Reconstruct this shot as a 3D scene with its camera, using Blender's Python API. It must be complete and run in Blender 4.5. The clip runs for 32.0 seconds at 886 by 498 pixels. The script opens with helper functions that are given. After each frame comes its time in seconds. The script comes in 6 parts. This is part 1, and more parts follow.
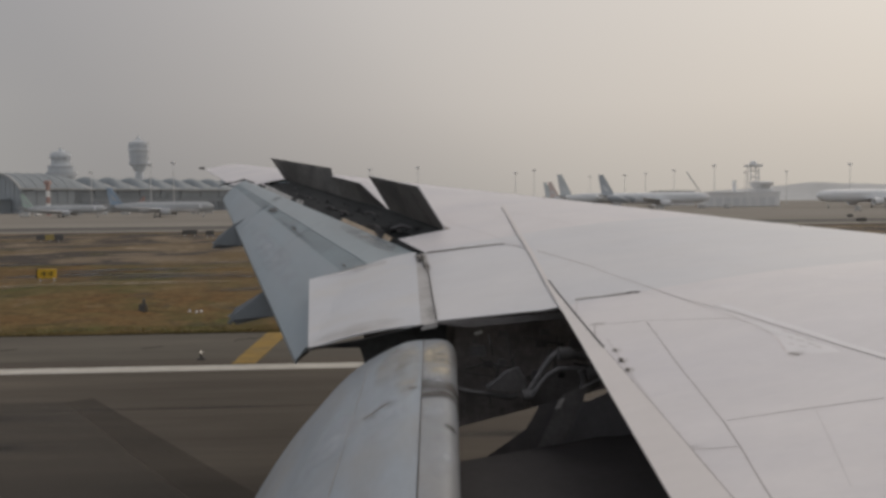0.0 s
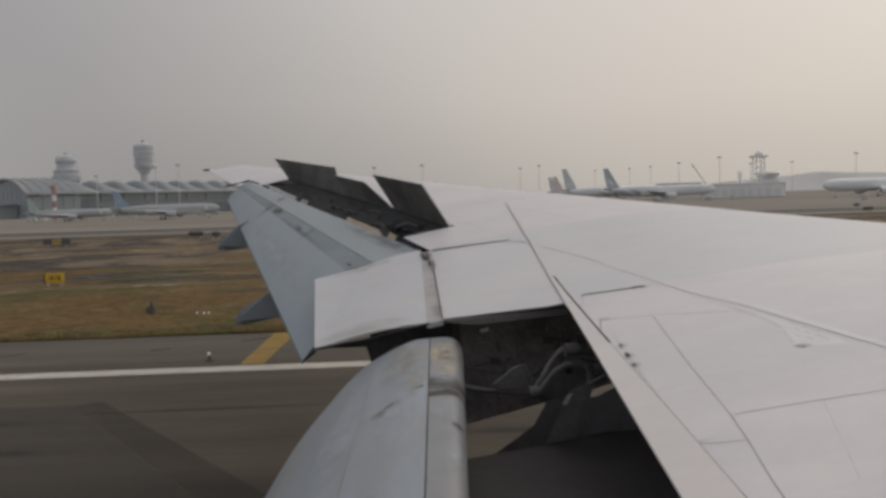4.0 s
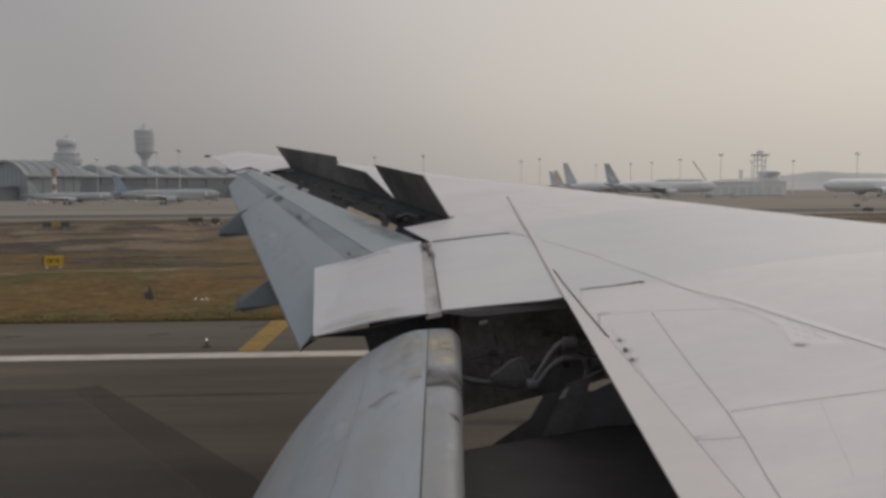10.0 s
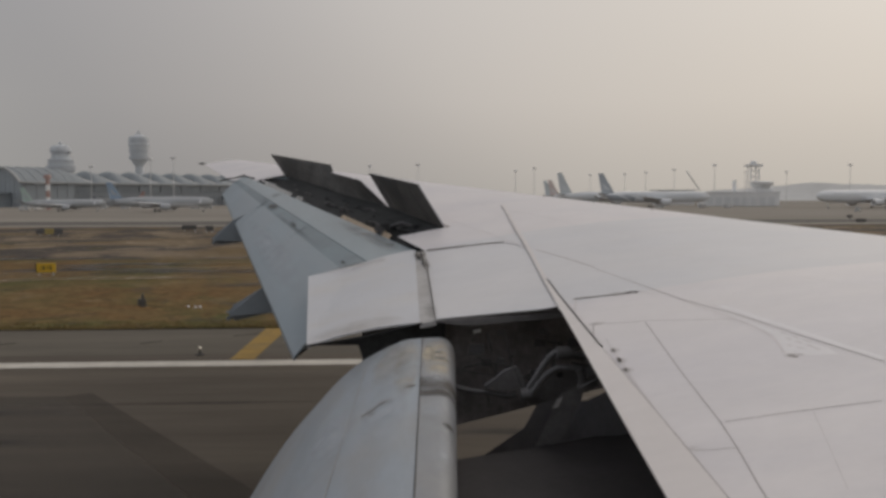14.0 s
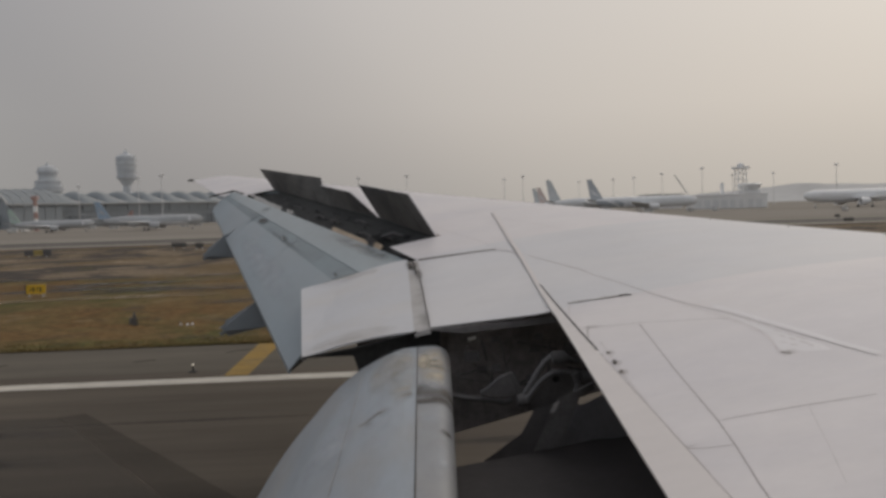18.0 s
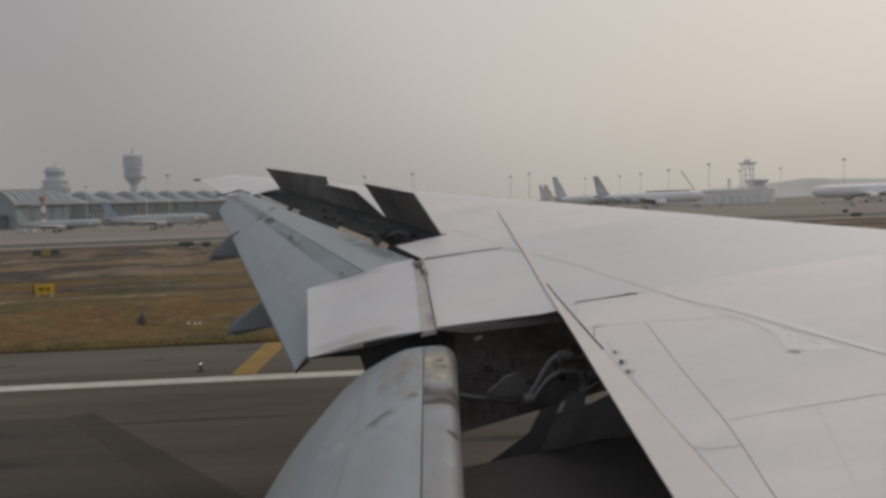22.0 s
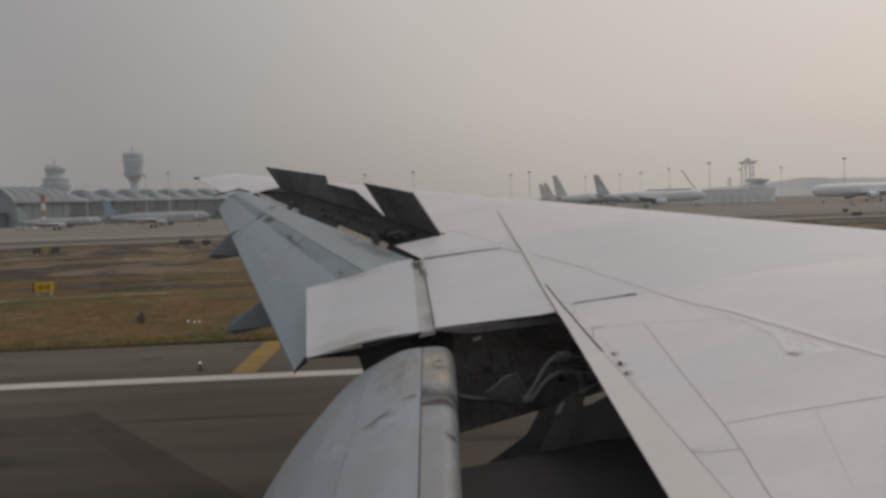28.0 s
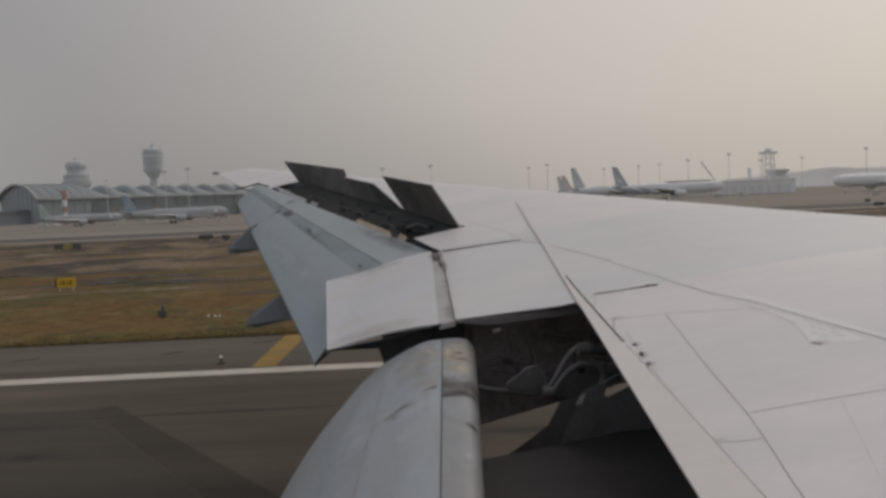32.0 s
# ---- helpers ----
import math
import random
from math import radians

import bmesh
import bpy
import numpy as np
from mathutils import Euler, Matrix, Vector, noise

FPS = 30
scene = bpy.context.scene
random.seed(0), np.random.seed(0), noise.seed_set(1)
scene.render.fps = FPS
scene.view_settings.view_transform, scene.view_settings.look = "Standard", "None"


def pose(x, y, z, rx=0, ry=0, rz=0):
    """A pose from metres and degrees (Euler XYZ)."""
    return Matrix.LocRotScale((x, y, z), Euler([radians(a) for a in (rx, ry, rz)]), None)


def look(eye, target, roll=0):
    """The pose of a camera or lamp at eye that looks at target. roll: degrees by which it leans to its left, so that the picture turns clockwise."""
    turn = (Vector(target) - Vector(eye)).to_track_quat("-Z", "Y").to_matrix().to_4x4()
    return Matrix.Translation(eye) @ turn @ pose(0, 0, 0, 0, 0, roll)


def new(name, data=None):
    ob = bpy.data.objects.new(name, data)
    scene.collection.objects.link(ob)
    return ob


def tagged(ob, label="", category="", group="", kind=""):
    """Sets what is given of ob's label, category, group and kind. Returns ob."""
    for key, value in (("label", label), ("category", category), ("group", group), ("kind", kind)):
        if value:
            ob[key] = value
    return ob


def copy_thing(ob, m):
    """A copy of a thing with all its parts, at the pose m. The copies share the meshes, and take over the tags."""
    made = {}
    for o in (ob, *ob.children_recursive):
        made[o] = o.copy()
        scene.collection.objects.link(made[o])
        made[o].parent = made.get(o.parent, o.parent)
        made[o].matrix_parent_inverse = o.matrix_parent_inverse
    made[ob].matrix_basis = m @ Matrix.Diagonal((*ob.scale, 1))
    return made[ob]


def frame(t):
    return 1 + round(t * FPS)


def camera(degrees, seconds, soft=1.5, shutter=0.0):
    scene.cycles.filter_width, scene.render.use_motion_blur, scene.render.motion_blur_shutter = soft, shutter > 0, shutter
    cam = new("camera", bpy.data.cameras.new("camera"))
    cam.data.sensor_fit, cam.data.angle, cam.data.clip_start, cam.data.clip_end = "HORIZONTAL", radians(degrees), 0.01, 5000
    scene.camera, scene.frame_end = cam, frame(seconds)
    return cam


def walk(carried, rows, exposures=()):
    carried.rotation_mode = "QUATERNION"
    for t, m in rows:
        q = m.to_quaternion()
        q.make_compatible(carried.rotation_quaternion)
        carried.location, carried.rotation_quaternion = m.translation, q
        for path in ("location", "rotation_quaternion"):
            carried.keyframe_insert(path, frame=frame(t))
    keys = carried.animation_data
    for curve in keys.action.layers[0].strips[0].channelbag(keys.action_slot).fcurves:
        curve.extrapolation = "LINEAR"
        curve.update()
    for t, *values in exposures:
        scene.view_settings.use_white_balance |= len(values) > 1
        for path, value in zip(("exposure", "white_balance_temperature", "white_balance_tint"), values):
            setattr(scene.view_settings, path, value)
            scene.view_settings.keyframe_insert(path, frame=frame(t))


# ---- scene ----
# camera and its path
cam = camera(54.0, 32.0, soft=3.3)
walk(cam, [
    (0.0, pose(-0.001, 0.019, 5.305, 86.894, 0.615, -2.944)),
    (0.5, pose(-0.002, 0.010, 5.303, 86.879, -0.947, -2.861)),
    (1.0, pose(0.007, 0.018, 5.310, 86.484, 0.612, -2.243)),
    (1.5, pose(-0.004, 0.022, 5.318, 86.261, 0.448, -2.893)),
    (2.0, pose(-0.009, 0.010, 5.309, 86.433, 0.215, -3.070)),
    (2.5, pose(0.010, 0.009, 5.302, 86.697, -0.225, -3.012)),
    (3.0, pose(-0.005, 0.020, 5.298, 86.359, 2.242, -2.206)),
    (3.5, pose(0.014, 0.027, 5.305, 86.691, 2.162, -2.457)),
    (5.5, pose(0.015, 0.021, 5.327, 86.491, 0.305, -2.463)),
    (6.0, pose(0.008, 0.020, 5.311, 85.978, 0.979, -2.039)),
    (6.5, pose(-0.006, 0.009, 5.298, 86.417, 1.005, -2.689)),
    (7.0, pose(-0.010, 0.014, 5.297, 86.654, 0.371, -2.615)),
    (7.5, pose(-0.001, 0.012, 5.283, 86.926, 1.476, -2.691)),
    (8.0, pose(-0.003, 0.006, 5.301, 86.729, 0.096, -2.830)),
    (8.5, pose(0.003, 0.018, 5.318, 86.469, 0.653, -2.515)),
    (9.0, pose(0.004, 0.002, 5.294, 86.639, -0.014, -2.973)),
    (9.5, pose(0.008, 0.017, 5.323, 86.629, -0.624, -2.916)),
    (10.0, pose(0.002, 0.018, 5.314, 86.134, 0.437, -2.584)),
    (10.5, pose(-0.011, 0.010, 5.310, 86.958, -0.187, -3.060)),
    (11.0, pose(0.006, 0.014, 5.313, 87.066, -0.239, -2.900)),
    (11.5, pose(0.001, 0.020, 5.320, 86.168, 0.696, -2.479)),
    (12.0, pose(-0.002, 0.020, 5.317, 86.930, 0.051, -2.816)),
    (12.5, pose(0.004, 0.019, 5.319, 86.594, -0.077, -2.776)),
    (13.0, pose(-0.002, 0.010, 5.312, 86.998, 0.356, -3.216)),
    (13.5, pose(-0.013, 0.012, 5.315, 86.872, 0.524, -3.376)),
    (14.0, pose(0.001, 0.020, 5.315, 86.711, 0.129, -2.951)),
    (14.5, pose(-0.005, 0.019, 5.313, 86.915, 0.361, -2.929)),
    (16.5, pose(0.003, 0.022, 5.314, 86.975, 0.910, -3.055)),
    (17.0, pose(-0.010, 0.016, 5.311, 87.066, 0.438, -3.272)),
    (17.5, pose(-0.015, 0.003, 5.295, 87.036, 1.447, -3.360)),
    (18.0, pose(-0.017, 0.002, 5.294, 87.388, 1.713, -3.643)),
    (18.5, pose(0.010, 0.021, 5.340, 86.971, 1.422, -3.419)),
    (19.0, pose(0.004, 0.012, 5.301, 87.264, 1.485, -3.301)),
    (19.5, pose(-0.001, 0.004, 5.299, 87.041, 1.993, -3.501)),
    (20.0, pose(0.001, 0.013, 5.324, 87.115, 2.038, -3.426)),
    (20.5, pose(0.003, 0.016, 5.320, 87.350, 1.707, -3.575)),
    (21.0, pose(-0.005, 0.021, 5.316, 87.101, 1.511, -3.130)),
    (21.5, pose(-0.006, 0.020, 5.322, 87.062, 1.840, -3.139)),
    (22.0, pose(-0.006, 0.013, 5.315, 87.235, 2.051, -3.220)),
    (22.5, pose(-0.009, 0.022, 5.315, 87.076, 2.181, -3.078)),
    (23.0, pose(-0.004, 0.006, 5.303, 87.291, 2.721, -3.319)),
    (23.5, pose(-0.003, 0.015, 5.312, 87.061, 2.255, -3.240)),
    (24.0, pose(-0.010, 0.017, 5.312, 87.110, 2.090, -2.993)),
    (24.5, pose(-0.018, 0.016, 5.313, 87.172, 2.042, -3.254)),
    (25.0, pose(-0.006, 0.012, 5.320, 87.022, 2.376, -3.273)),
    (25.5, pose(-0.006, 0.012, 5.301, 87.313, 2.606, -3.420)),
    (27.5, pose(0.004, 0.021, 5.324, 87.222, 2.038, -3.447)),
    (28.0, pose(0.008, 0.029, 5.334, 87.131, 1.949, -3.207)),
    (28.5, pose(0.005, 0.035, 5.322, 86.798, 1.520, -2.448)),
    (29.0, pose(-0.009, 0.032, 5.308, 86.891, 2.314, -2.081)),
    (29.5, pose(-0.005, 0.029, 5.323, 86.933, 2.221, -2.373)),
    (30.0, pose(-0.001, 0.033, 5.319, 86.969, 2.098, -2.312)),
    (30.5, pose(-0.003, 0.035, 5.331, 86.796, 1.788, -2.342)),
    (31.0, pose(-0.006, 0.031, 5.308, 86.818, 1.964, -2.085)),
    (31.5, pose(0.002, 0.039, 5.315, 86.975, 1.809, -1.832)),
    (32.0, pose(-0.005, 0.036, 5.317, 86.745, 2.413, -2.035)),
], exposures=((0.0, 0.03), (3.5, 0.04), (7.0, 0.0), (12.0, 0.0), (20.0, -0.02), (25.5, -0.05), (28.0, -0.11), (29.0, -0.14), (30.0, -0.17), (31.0, -0.20), (32.0, -0.09)))

# ---- world and sun: thick haze, the sun a pale glow ahead of the wing ----
SUN_AZ, SUN_EL = radians(48), radians(38)
SUN_DIR = Vector((math.sin(SUN_AZ) * math.cos(SUN_EL), math.cos(SUN_AZ) * math.cos(SUN_EL), math.sin(SUN_EL)))


def build_world():
    w = bpy.data.worlds.new("hazy_sky")
    scene.world = w
    w.use_nodes = True
    nt = w.node_tree
    nt.nodes.clear()
    out = nt.nodes.new("ShaderNodeOutputWorld")
    sky = nt.nodes.new("ShaderNodeTexSky")
    sky.sky_type, sky.sun_disc = "NISHITA", False
    sky.sun_elevation, sky.sun_rotation = SUN_EL, SUN_AZ
    sky.air_density, sky.dust_density, sky.ozone_density = 2.0, 8.0, 1.0
    b1 = nt.nodes.new("ShaderNodeBackground")
    b1.inputs["Strength"].default_value = 0.05
    nt.links.new(sky.outputs[0], b1.inputs["Color"])
    tc = nt.nodes.new("ShaderNodeTexCoord")
    dot = nt.nodes.new("ShaderNodeVectorMath")
    dot.operation = "DOT_PRODUCT"
    dot.inputs[1].default_value = SUN_DIR
    nt.links.new(tc.outputs["Generated"], dot.inputs[0])
    ramp = nt.nodes.new("ShaderNodeValToRGB")
    cr = ramp.color_ramp
    cr.interpolation = "CARDINAL"
    stops = [(0.0, (0.46, 0.465, 0.475)), (0.22, (0.402, 0.397, 0.396)), (0.40, (0.377, 0.365, 0.366)), (0.62, (0.552, 0.519, 0.492)), (0.86, (0.745, 0.692, 0.632)), (1.0, (0.95, 0.90, 0.83))]
    cr.elements[0].position, cr.elements[0].color = stops[0][0], (*stops[0][1], 1)
    cr.elements[1].position, cr.elements[1].color = stops[-1][0], (*stops[-1][1], 1)
    for pos, col in stops[1:-1]:
        cr.elements.new(pos).color = (*col, 1)
    nt.links.new(dot.outputs["Value"], ramp.inputs["Fac"])
    b2 = nt.nodes.new("ShaderNodeBackground")
    b2.inputs["Strength"].default_value = 1.0
    # the haze turns a little yellower towards the horizon
    low = nt.nodes.new("ShaderNodeSeparateXYZ")
    nt.links.new(tc.outputs["Generated"], low.inputs[0])
    warm = nt.nodes.new("ShaderNodeValToRGB")
    wr = warm.color_ramp
    wr.elements[0].position, wr.elements[0].color = 0.0, (0.885, 0.872, 0.836, 1)
    wr.elements[1].position, wr.elements[1].color = 0.30, (0.99, 1.0, 1.035, 1)
    wr.elements.new(0.11).color = (0.983, 0.976, 0.968, 1)
    nt.links.new(low.outputs["Z"], warm.inputs["Fac"])
    both = nt.nodes.new("ShaderNodeVectorMath")
    both.operation = "MULTIPLY"
    nt.links.new(ramp.outputs["Color"], both.inputs[0])
    nt.links.new(warm.outputs["Color"], both.inputs[1])
    nt.links.new(both.outputs[0], b2.inputs["Color"])
    mix = nt.nodes.new("ShaderNodeMixShader")
    mix.inputs["Fac"].default_value = 0.9
    nt.links.new(b1.outputs[0], mix.inputs[1])
    nt.links.new(b2.outputs[0], mix.inputs[2])
    nt.links.new(mix.outputs[0], out.inputs["Surface"])


build_world()
sun = new("sun", bpy.data.lights.new("sun", "SUN"))
sun.data.energy, sun.data.angle, sun.data.color = 0.32, radians(60), (1.0, 0.94, 0.87)
sun.matrix_world = look(SUN_DIR * 100, (0, 0, 0))


# ---- materials ----
def material(name, base, rough=0.6, metal=0.0, vary=0.12, scale=3.0, stretch=(1, 1, 1), tint=None, tint_amount=0.0, tint_scale=0.4,
             bump=0.0, bump_scale=20.0, per_object=0.0, coat=0.0, coords="Object", spec=0.5):
    m = bpy.data.materials.new(name)
    m.use_nodes = True
    nt = m.node_tree
    b = nt.nodes["Principled BSDF"]
    b.inputs["Roughness"].default_value, b.inputs["Metallic"].default_value = rough, metal
    b.inputs["Coat Weight"].default_value = coat
    b.inputs["Specular IOR Level"].default_value = spec
    tc = nt.nodes.new("ShaderNodeTexCoord")
    mp = nt.nodes.new("ShaderNodeMapping")
    mp.inputs["Scale"].default_value = stretch
    nt.links.new(tc.outputs[coords], mp.inputs["Vector"])

    def noise_at(s, detail=6):
        n = nt.nodes.new("ShaderNodeTexNoise")
        n.inputs["Scale"].default_value, n.inputs["Detail"].default_value = s, detail
        n.inputs["Roughness"].default_value = 0.62
        nt.links.new(mp.outputs[0], n.inputs["Vector"])
        return n.outputs["Fac"]

    def span(sock, lo, hi, a, c):
        r = nt.nodes.new("ShaderNodeMapRange")
        for key, v in (("From Min", lo), ("From Max", hi), ("To Min", a), ("To Max", c)):
            r.inputs[key].default_value = v
        nt.links.new(sock, r.inputs["Value"])
        return r.outputs[0]

    def times(a, c):
        t = nt.nodes.new("ShaderNodeMath")
        t.operation = "MULTIPLY"
        nt.links.new(a, t.inputs[0])
        nt.links.new(c, t.inputs[1])
        return t.outputs[0]

    value = times(span(noise_at(scale), 0.3, 0.7, 1 - vary, 1 + vary), span(noise_at(scale * 7.3), 0.3, 0.7, 1 - vary * 0.6, 1 + vary * 0.6))
    if per_object:
        info = nt.nodes.new("ShaderNodeObjectInfo")
        value = times(value, span(info.outputs["Random"], 0, 1, 1 - per_object, 1 + per_object))
    col = nt.nodes.new("ShaderNodeMix")
    col.data_type = "RGBA"
    col.inputs["A"].default_value = (*base, 1)
    col.inputs["B"].default_value = (*(tint or base), 1)
    if tint:
        nt.links.new(span(noise_at(tint_scale, 8), 0.42, 0.62, 0, tint_amount), col.inputs["Factor"])
    else:
        col.inputs["Factor"].default_value = 0
    mul = nt.nodes.new("ShaderNodeVectorMath")
    mul.operation = "SCALE"
    nt.links.new(col.outputs["Result"], mul.inputs[0])
    nt.links.new(value, mul.inputs["Scale"])
    nt.links.new(mul.outputs[0], b.inputs["Base Color"])
    if bump:
        bp = nt.nodes.new("ShaderNodeBump")
        bp.inputs["Strength"].default_value, bp.inputs["Distance"].default_value = 0.5, bump
        nt.links.new(noise_at(bump_scale), bp.inputs["Height"])
        nt.links.new(bp.outputs[0], b.inputs["Normal"])
    return m


M_WHITE = material("wing_paint", (0.712, 0.682, 0.694), 0.42, vary=0.03, scale=1.6, stretch=(0.7, 1.3, 1), tint=(0.632, 0.612, 0.645), tint_amount=0.7, tint_scale=0.55, spec=0.35)
# wing paint copied cooler and darker: the panel's dimmer light is in its colour
M_COOL = material("wing_paint_near_flap", (0.640, 0.634, 0.655), 0.42, vary=0.03, scale=1.6, stretch=(0.7, 1.3, 1), tint=(0.60, 0.605, 0.64), tint_amount=0.7, tint_scale=0.55, spec=0.35)
M_BLADEPAINT = material("spoiler_paint", (0.70, 0.662, 0.655), 0.45, vary=0.03, scale=1.0, stretch=(0.5, 1.6, 1), tint=(0.655, 0.62, 0.615), tint_amount=0.5, tint_scale=0.9, spec=0.3)
M_FLAPERON = material("flaperon_paint", (0.565, 0.575, 0.610), 0.45, vary=0.03, scale=1.5, tint=(0.56, 0.53, 0.50), tint_amount=0.4, tint_scale=1.1, spec=0.3)
M_FLAP = material("flap_grey_paint", (0.244, 0.300, 0.342), 0.38, vary=0.05, scale=1.2, stretch=(1.6, 0.5, 1), tint=(0.26, 0.29, 0.32), tint_amount=0.5, tint_scale=0.8, spec=0.4)
# slot band: shade falling across the flap is painted in as darker colour
M_FLAP_BAND = material("flap_slot_shade_paint", (0.178, 0.232, 0.264), 0.45, vary=0.10, scale=1.4, tint=(0.130, 0.160, 0.180), tint_amount=0.5, tint_scale=1.2)
# lighter copy of the flap paint, with the front panel's highlight in its colour
M_FLAP_FRONT = material("flap_front_paint", (0.272, 0.328, 0.362), 0.38, vary=0.06, scale=1.2, stretch=(1.6, 0.5, 1), tint=(0.27, 0.30, 0.33), tint_amount=0.5, tint_scale=0.8, spec=0.4)
M_INNER = material("inner_flap_paint", (0.308, 0.350, 0.400), 0.40, vary=0.07, scale=1.6, stretch=(2.0, 0.6, 1), tint=(0.30, 0.295, 0.29), tint_amount=0.6, tint_scale=0.9, spec=0.4)
# worn nose, its colour also lowered to hold the right side's shade
M_NOSE = material("worn_shaded_flap_nose", (0.262, 0.280, 0.308), 0.45, vary=0.07, scale=2.0, stretch=(1, 0.8, 1), tint=(0.27, 0.25, 0.23), tint_amount=0.35, tint_scale=1.6)
# spoiler undersides: the rear face's shade is put into this dark colour
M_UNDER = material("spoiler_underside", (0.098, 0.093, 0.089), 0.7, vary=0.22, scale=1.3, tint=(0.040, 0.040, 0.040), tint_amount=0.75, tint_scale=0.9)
# bay tones hold recess shade and the window's pale veil in their colour
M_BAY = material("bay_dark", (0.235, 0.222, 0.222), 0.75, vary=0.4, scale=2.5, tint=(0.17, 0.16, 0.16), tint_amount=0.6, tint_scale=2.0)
# well and flaperon underside: recess shade goes into this near-black colour
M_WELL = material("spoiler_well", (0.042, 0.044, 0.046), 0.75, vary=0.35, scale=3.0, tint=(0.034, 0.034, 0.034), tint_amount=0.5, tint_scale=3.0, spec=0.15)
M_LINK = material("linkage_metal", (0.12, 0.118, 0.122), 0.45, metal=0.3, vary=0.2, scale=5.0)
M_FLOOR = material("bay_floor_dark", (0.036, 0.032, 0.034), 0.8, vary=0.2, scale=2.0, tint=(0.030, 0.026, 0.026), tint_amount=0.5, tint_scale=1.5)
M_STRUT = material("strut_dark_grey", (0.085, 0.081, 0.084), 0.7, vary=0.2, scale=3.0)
# side panel lightened in colour in place of the window's veil
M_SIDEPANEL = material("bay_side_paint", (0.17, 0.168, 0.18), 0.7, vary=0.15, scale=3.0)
M_DARKSEAM = material("dark_seam", (0.13, 0.115, 0.11), 0.7, vary=0.25, scale=6.0)
M_LINKPLATE = material("linkage_plate_paint", (0.12, 0.115, 0.118), 0.6, vary=0.25, scale=4.0)
M_SCRATCH = material("brown_scuff", (0.22, 0.185, 0.15), 0.7, vary=0.3, scale=9.0)
M_SEAMDK = material("flap_joint", (0.055, 0.052, 0.05), 0.7, vary=0.3, scale=6.0)
M_LIP = material("pale_seal_lip", (0.46, 0.45, 0.435), 0.6, vary=0.15, scale=5.0)
M_LIPTAN = material("primer_tan", (0.47, 0.37, 0.27), 0.7, vary=0.2, scale=6.0)
M_SEAM = material("seam_sealant", (0.36, 0.335, 0.335), 0.7, vary=0.2, scale=6.0)
M_FAINT = material("faint_seam", (0.60, 0.572, 0.58), 0.6, vary=0.1, scale=6.0)
M_STRIP = material("worn_strip", (0.46, 0.45, 0.45), 0.5, vary=0.10, scale=4.0, tint=(0.30, 0.28, 0.27), tint_amount=0.6, tint_scale=2.2)
M_BLACK = material("black_rubber", (0.02, 0.02, 0.02), 0.7, vary=0.2, scale=8.0)
M_POD = material("fairing_grey", (0.212, 0.238, 0.262), 0.45, vary=0.06, scale=1.5, spec=0.3)
M_RUST = material("reddish_sealant", (0.64, 0.60, 0.60), 0.7, vary=0.25, scale=6.0)
M_MARK = material("stencil_white", (0.74, 0.722, 0.745), 0.5, vary=0.03, scale=4.0)

M_RUNWAY = material("runway_asphalt", (0.124, 0.105, 0.084), 0.9, vary=0.17, scale=0.35, stretch=(0.12, 1.0, 1), tint=(0.074, 0.062, 0.051), tint_amount=0.8, tint_scale=0.12, bump=0.004, bump_scale=60, spec=0.2)
M_SHOULDER = material("shoulder_asphalt", (0.126, 0.112, 0.092), 0.92, vary=0.13, scale=0.4, stretch=(0.2, 1.0, 1), tint=(0.088, 0.076, 0.064), tint_amount=0.6, tint_scale=0.25, spec=0.2)
M_TAR = material("crack_tar", (0.045, 0.04, 0.036), 0.8, vary=0.25, scale=3.0, spec=0.2)
M_STUB = material("weathered_black_metal", (0.10, 0.096, 0.09), 0.7, vary=0.25, scale=4.0)
M_LINE = material("line_paint", (0.585, 0.555, 0.50), 0.8, vary=0.10, scale=1.2, tint=(0.40, 0.37, 0.32), tint_amount=0.4, tint_scale=1.0, spec=0.2)
M_YELLOW = material("yellow_line_paint", (0.33, 0.21, 0.055), 0.8, vary=0.15, scale=1.5, tint=(0.20, 0.15, 0.07), tint_amount=0.6, tint_scale=0.9, spec=0.2)
M_TAXI = material("taxiway_asphalt", (0.12, 0.112, 0.102), 0.9, vary=0.12, scale=0.05, stretch=(0.15, 1, 1), spec=0.2)
M_APRON = material("apron_concrete", (0.27, 0.246, 0.214), 0.9, vary=0.10, scale=0.03, stretch=(0.2, 1, 1), tint=(0.205, 0.183, 0.158), tint_amount=0.6, tint_scale=0.012, spec=0.2)


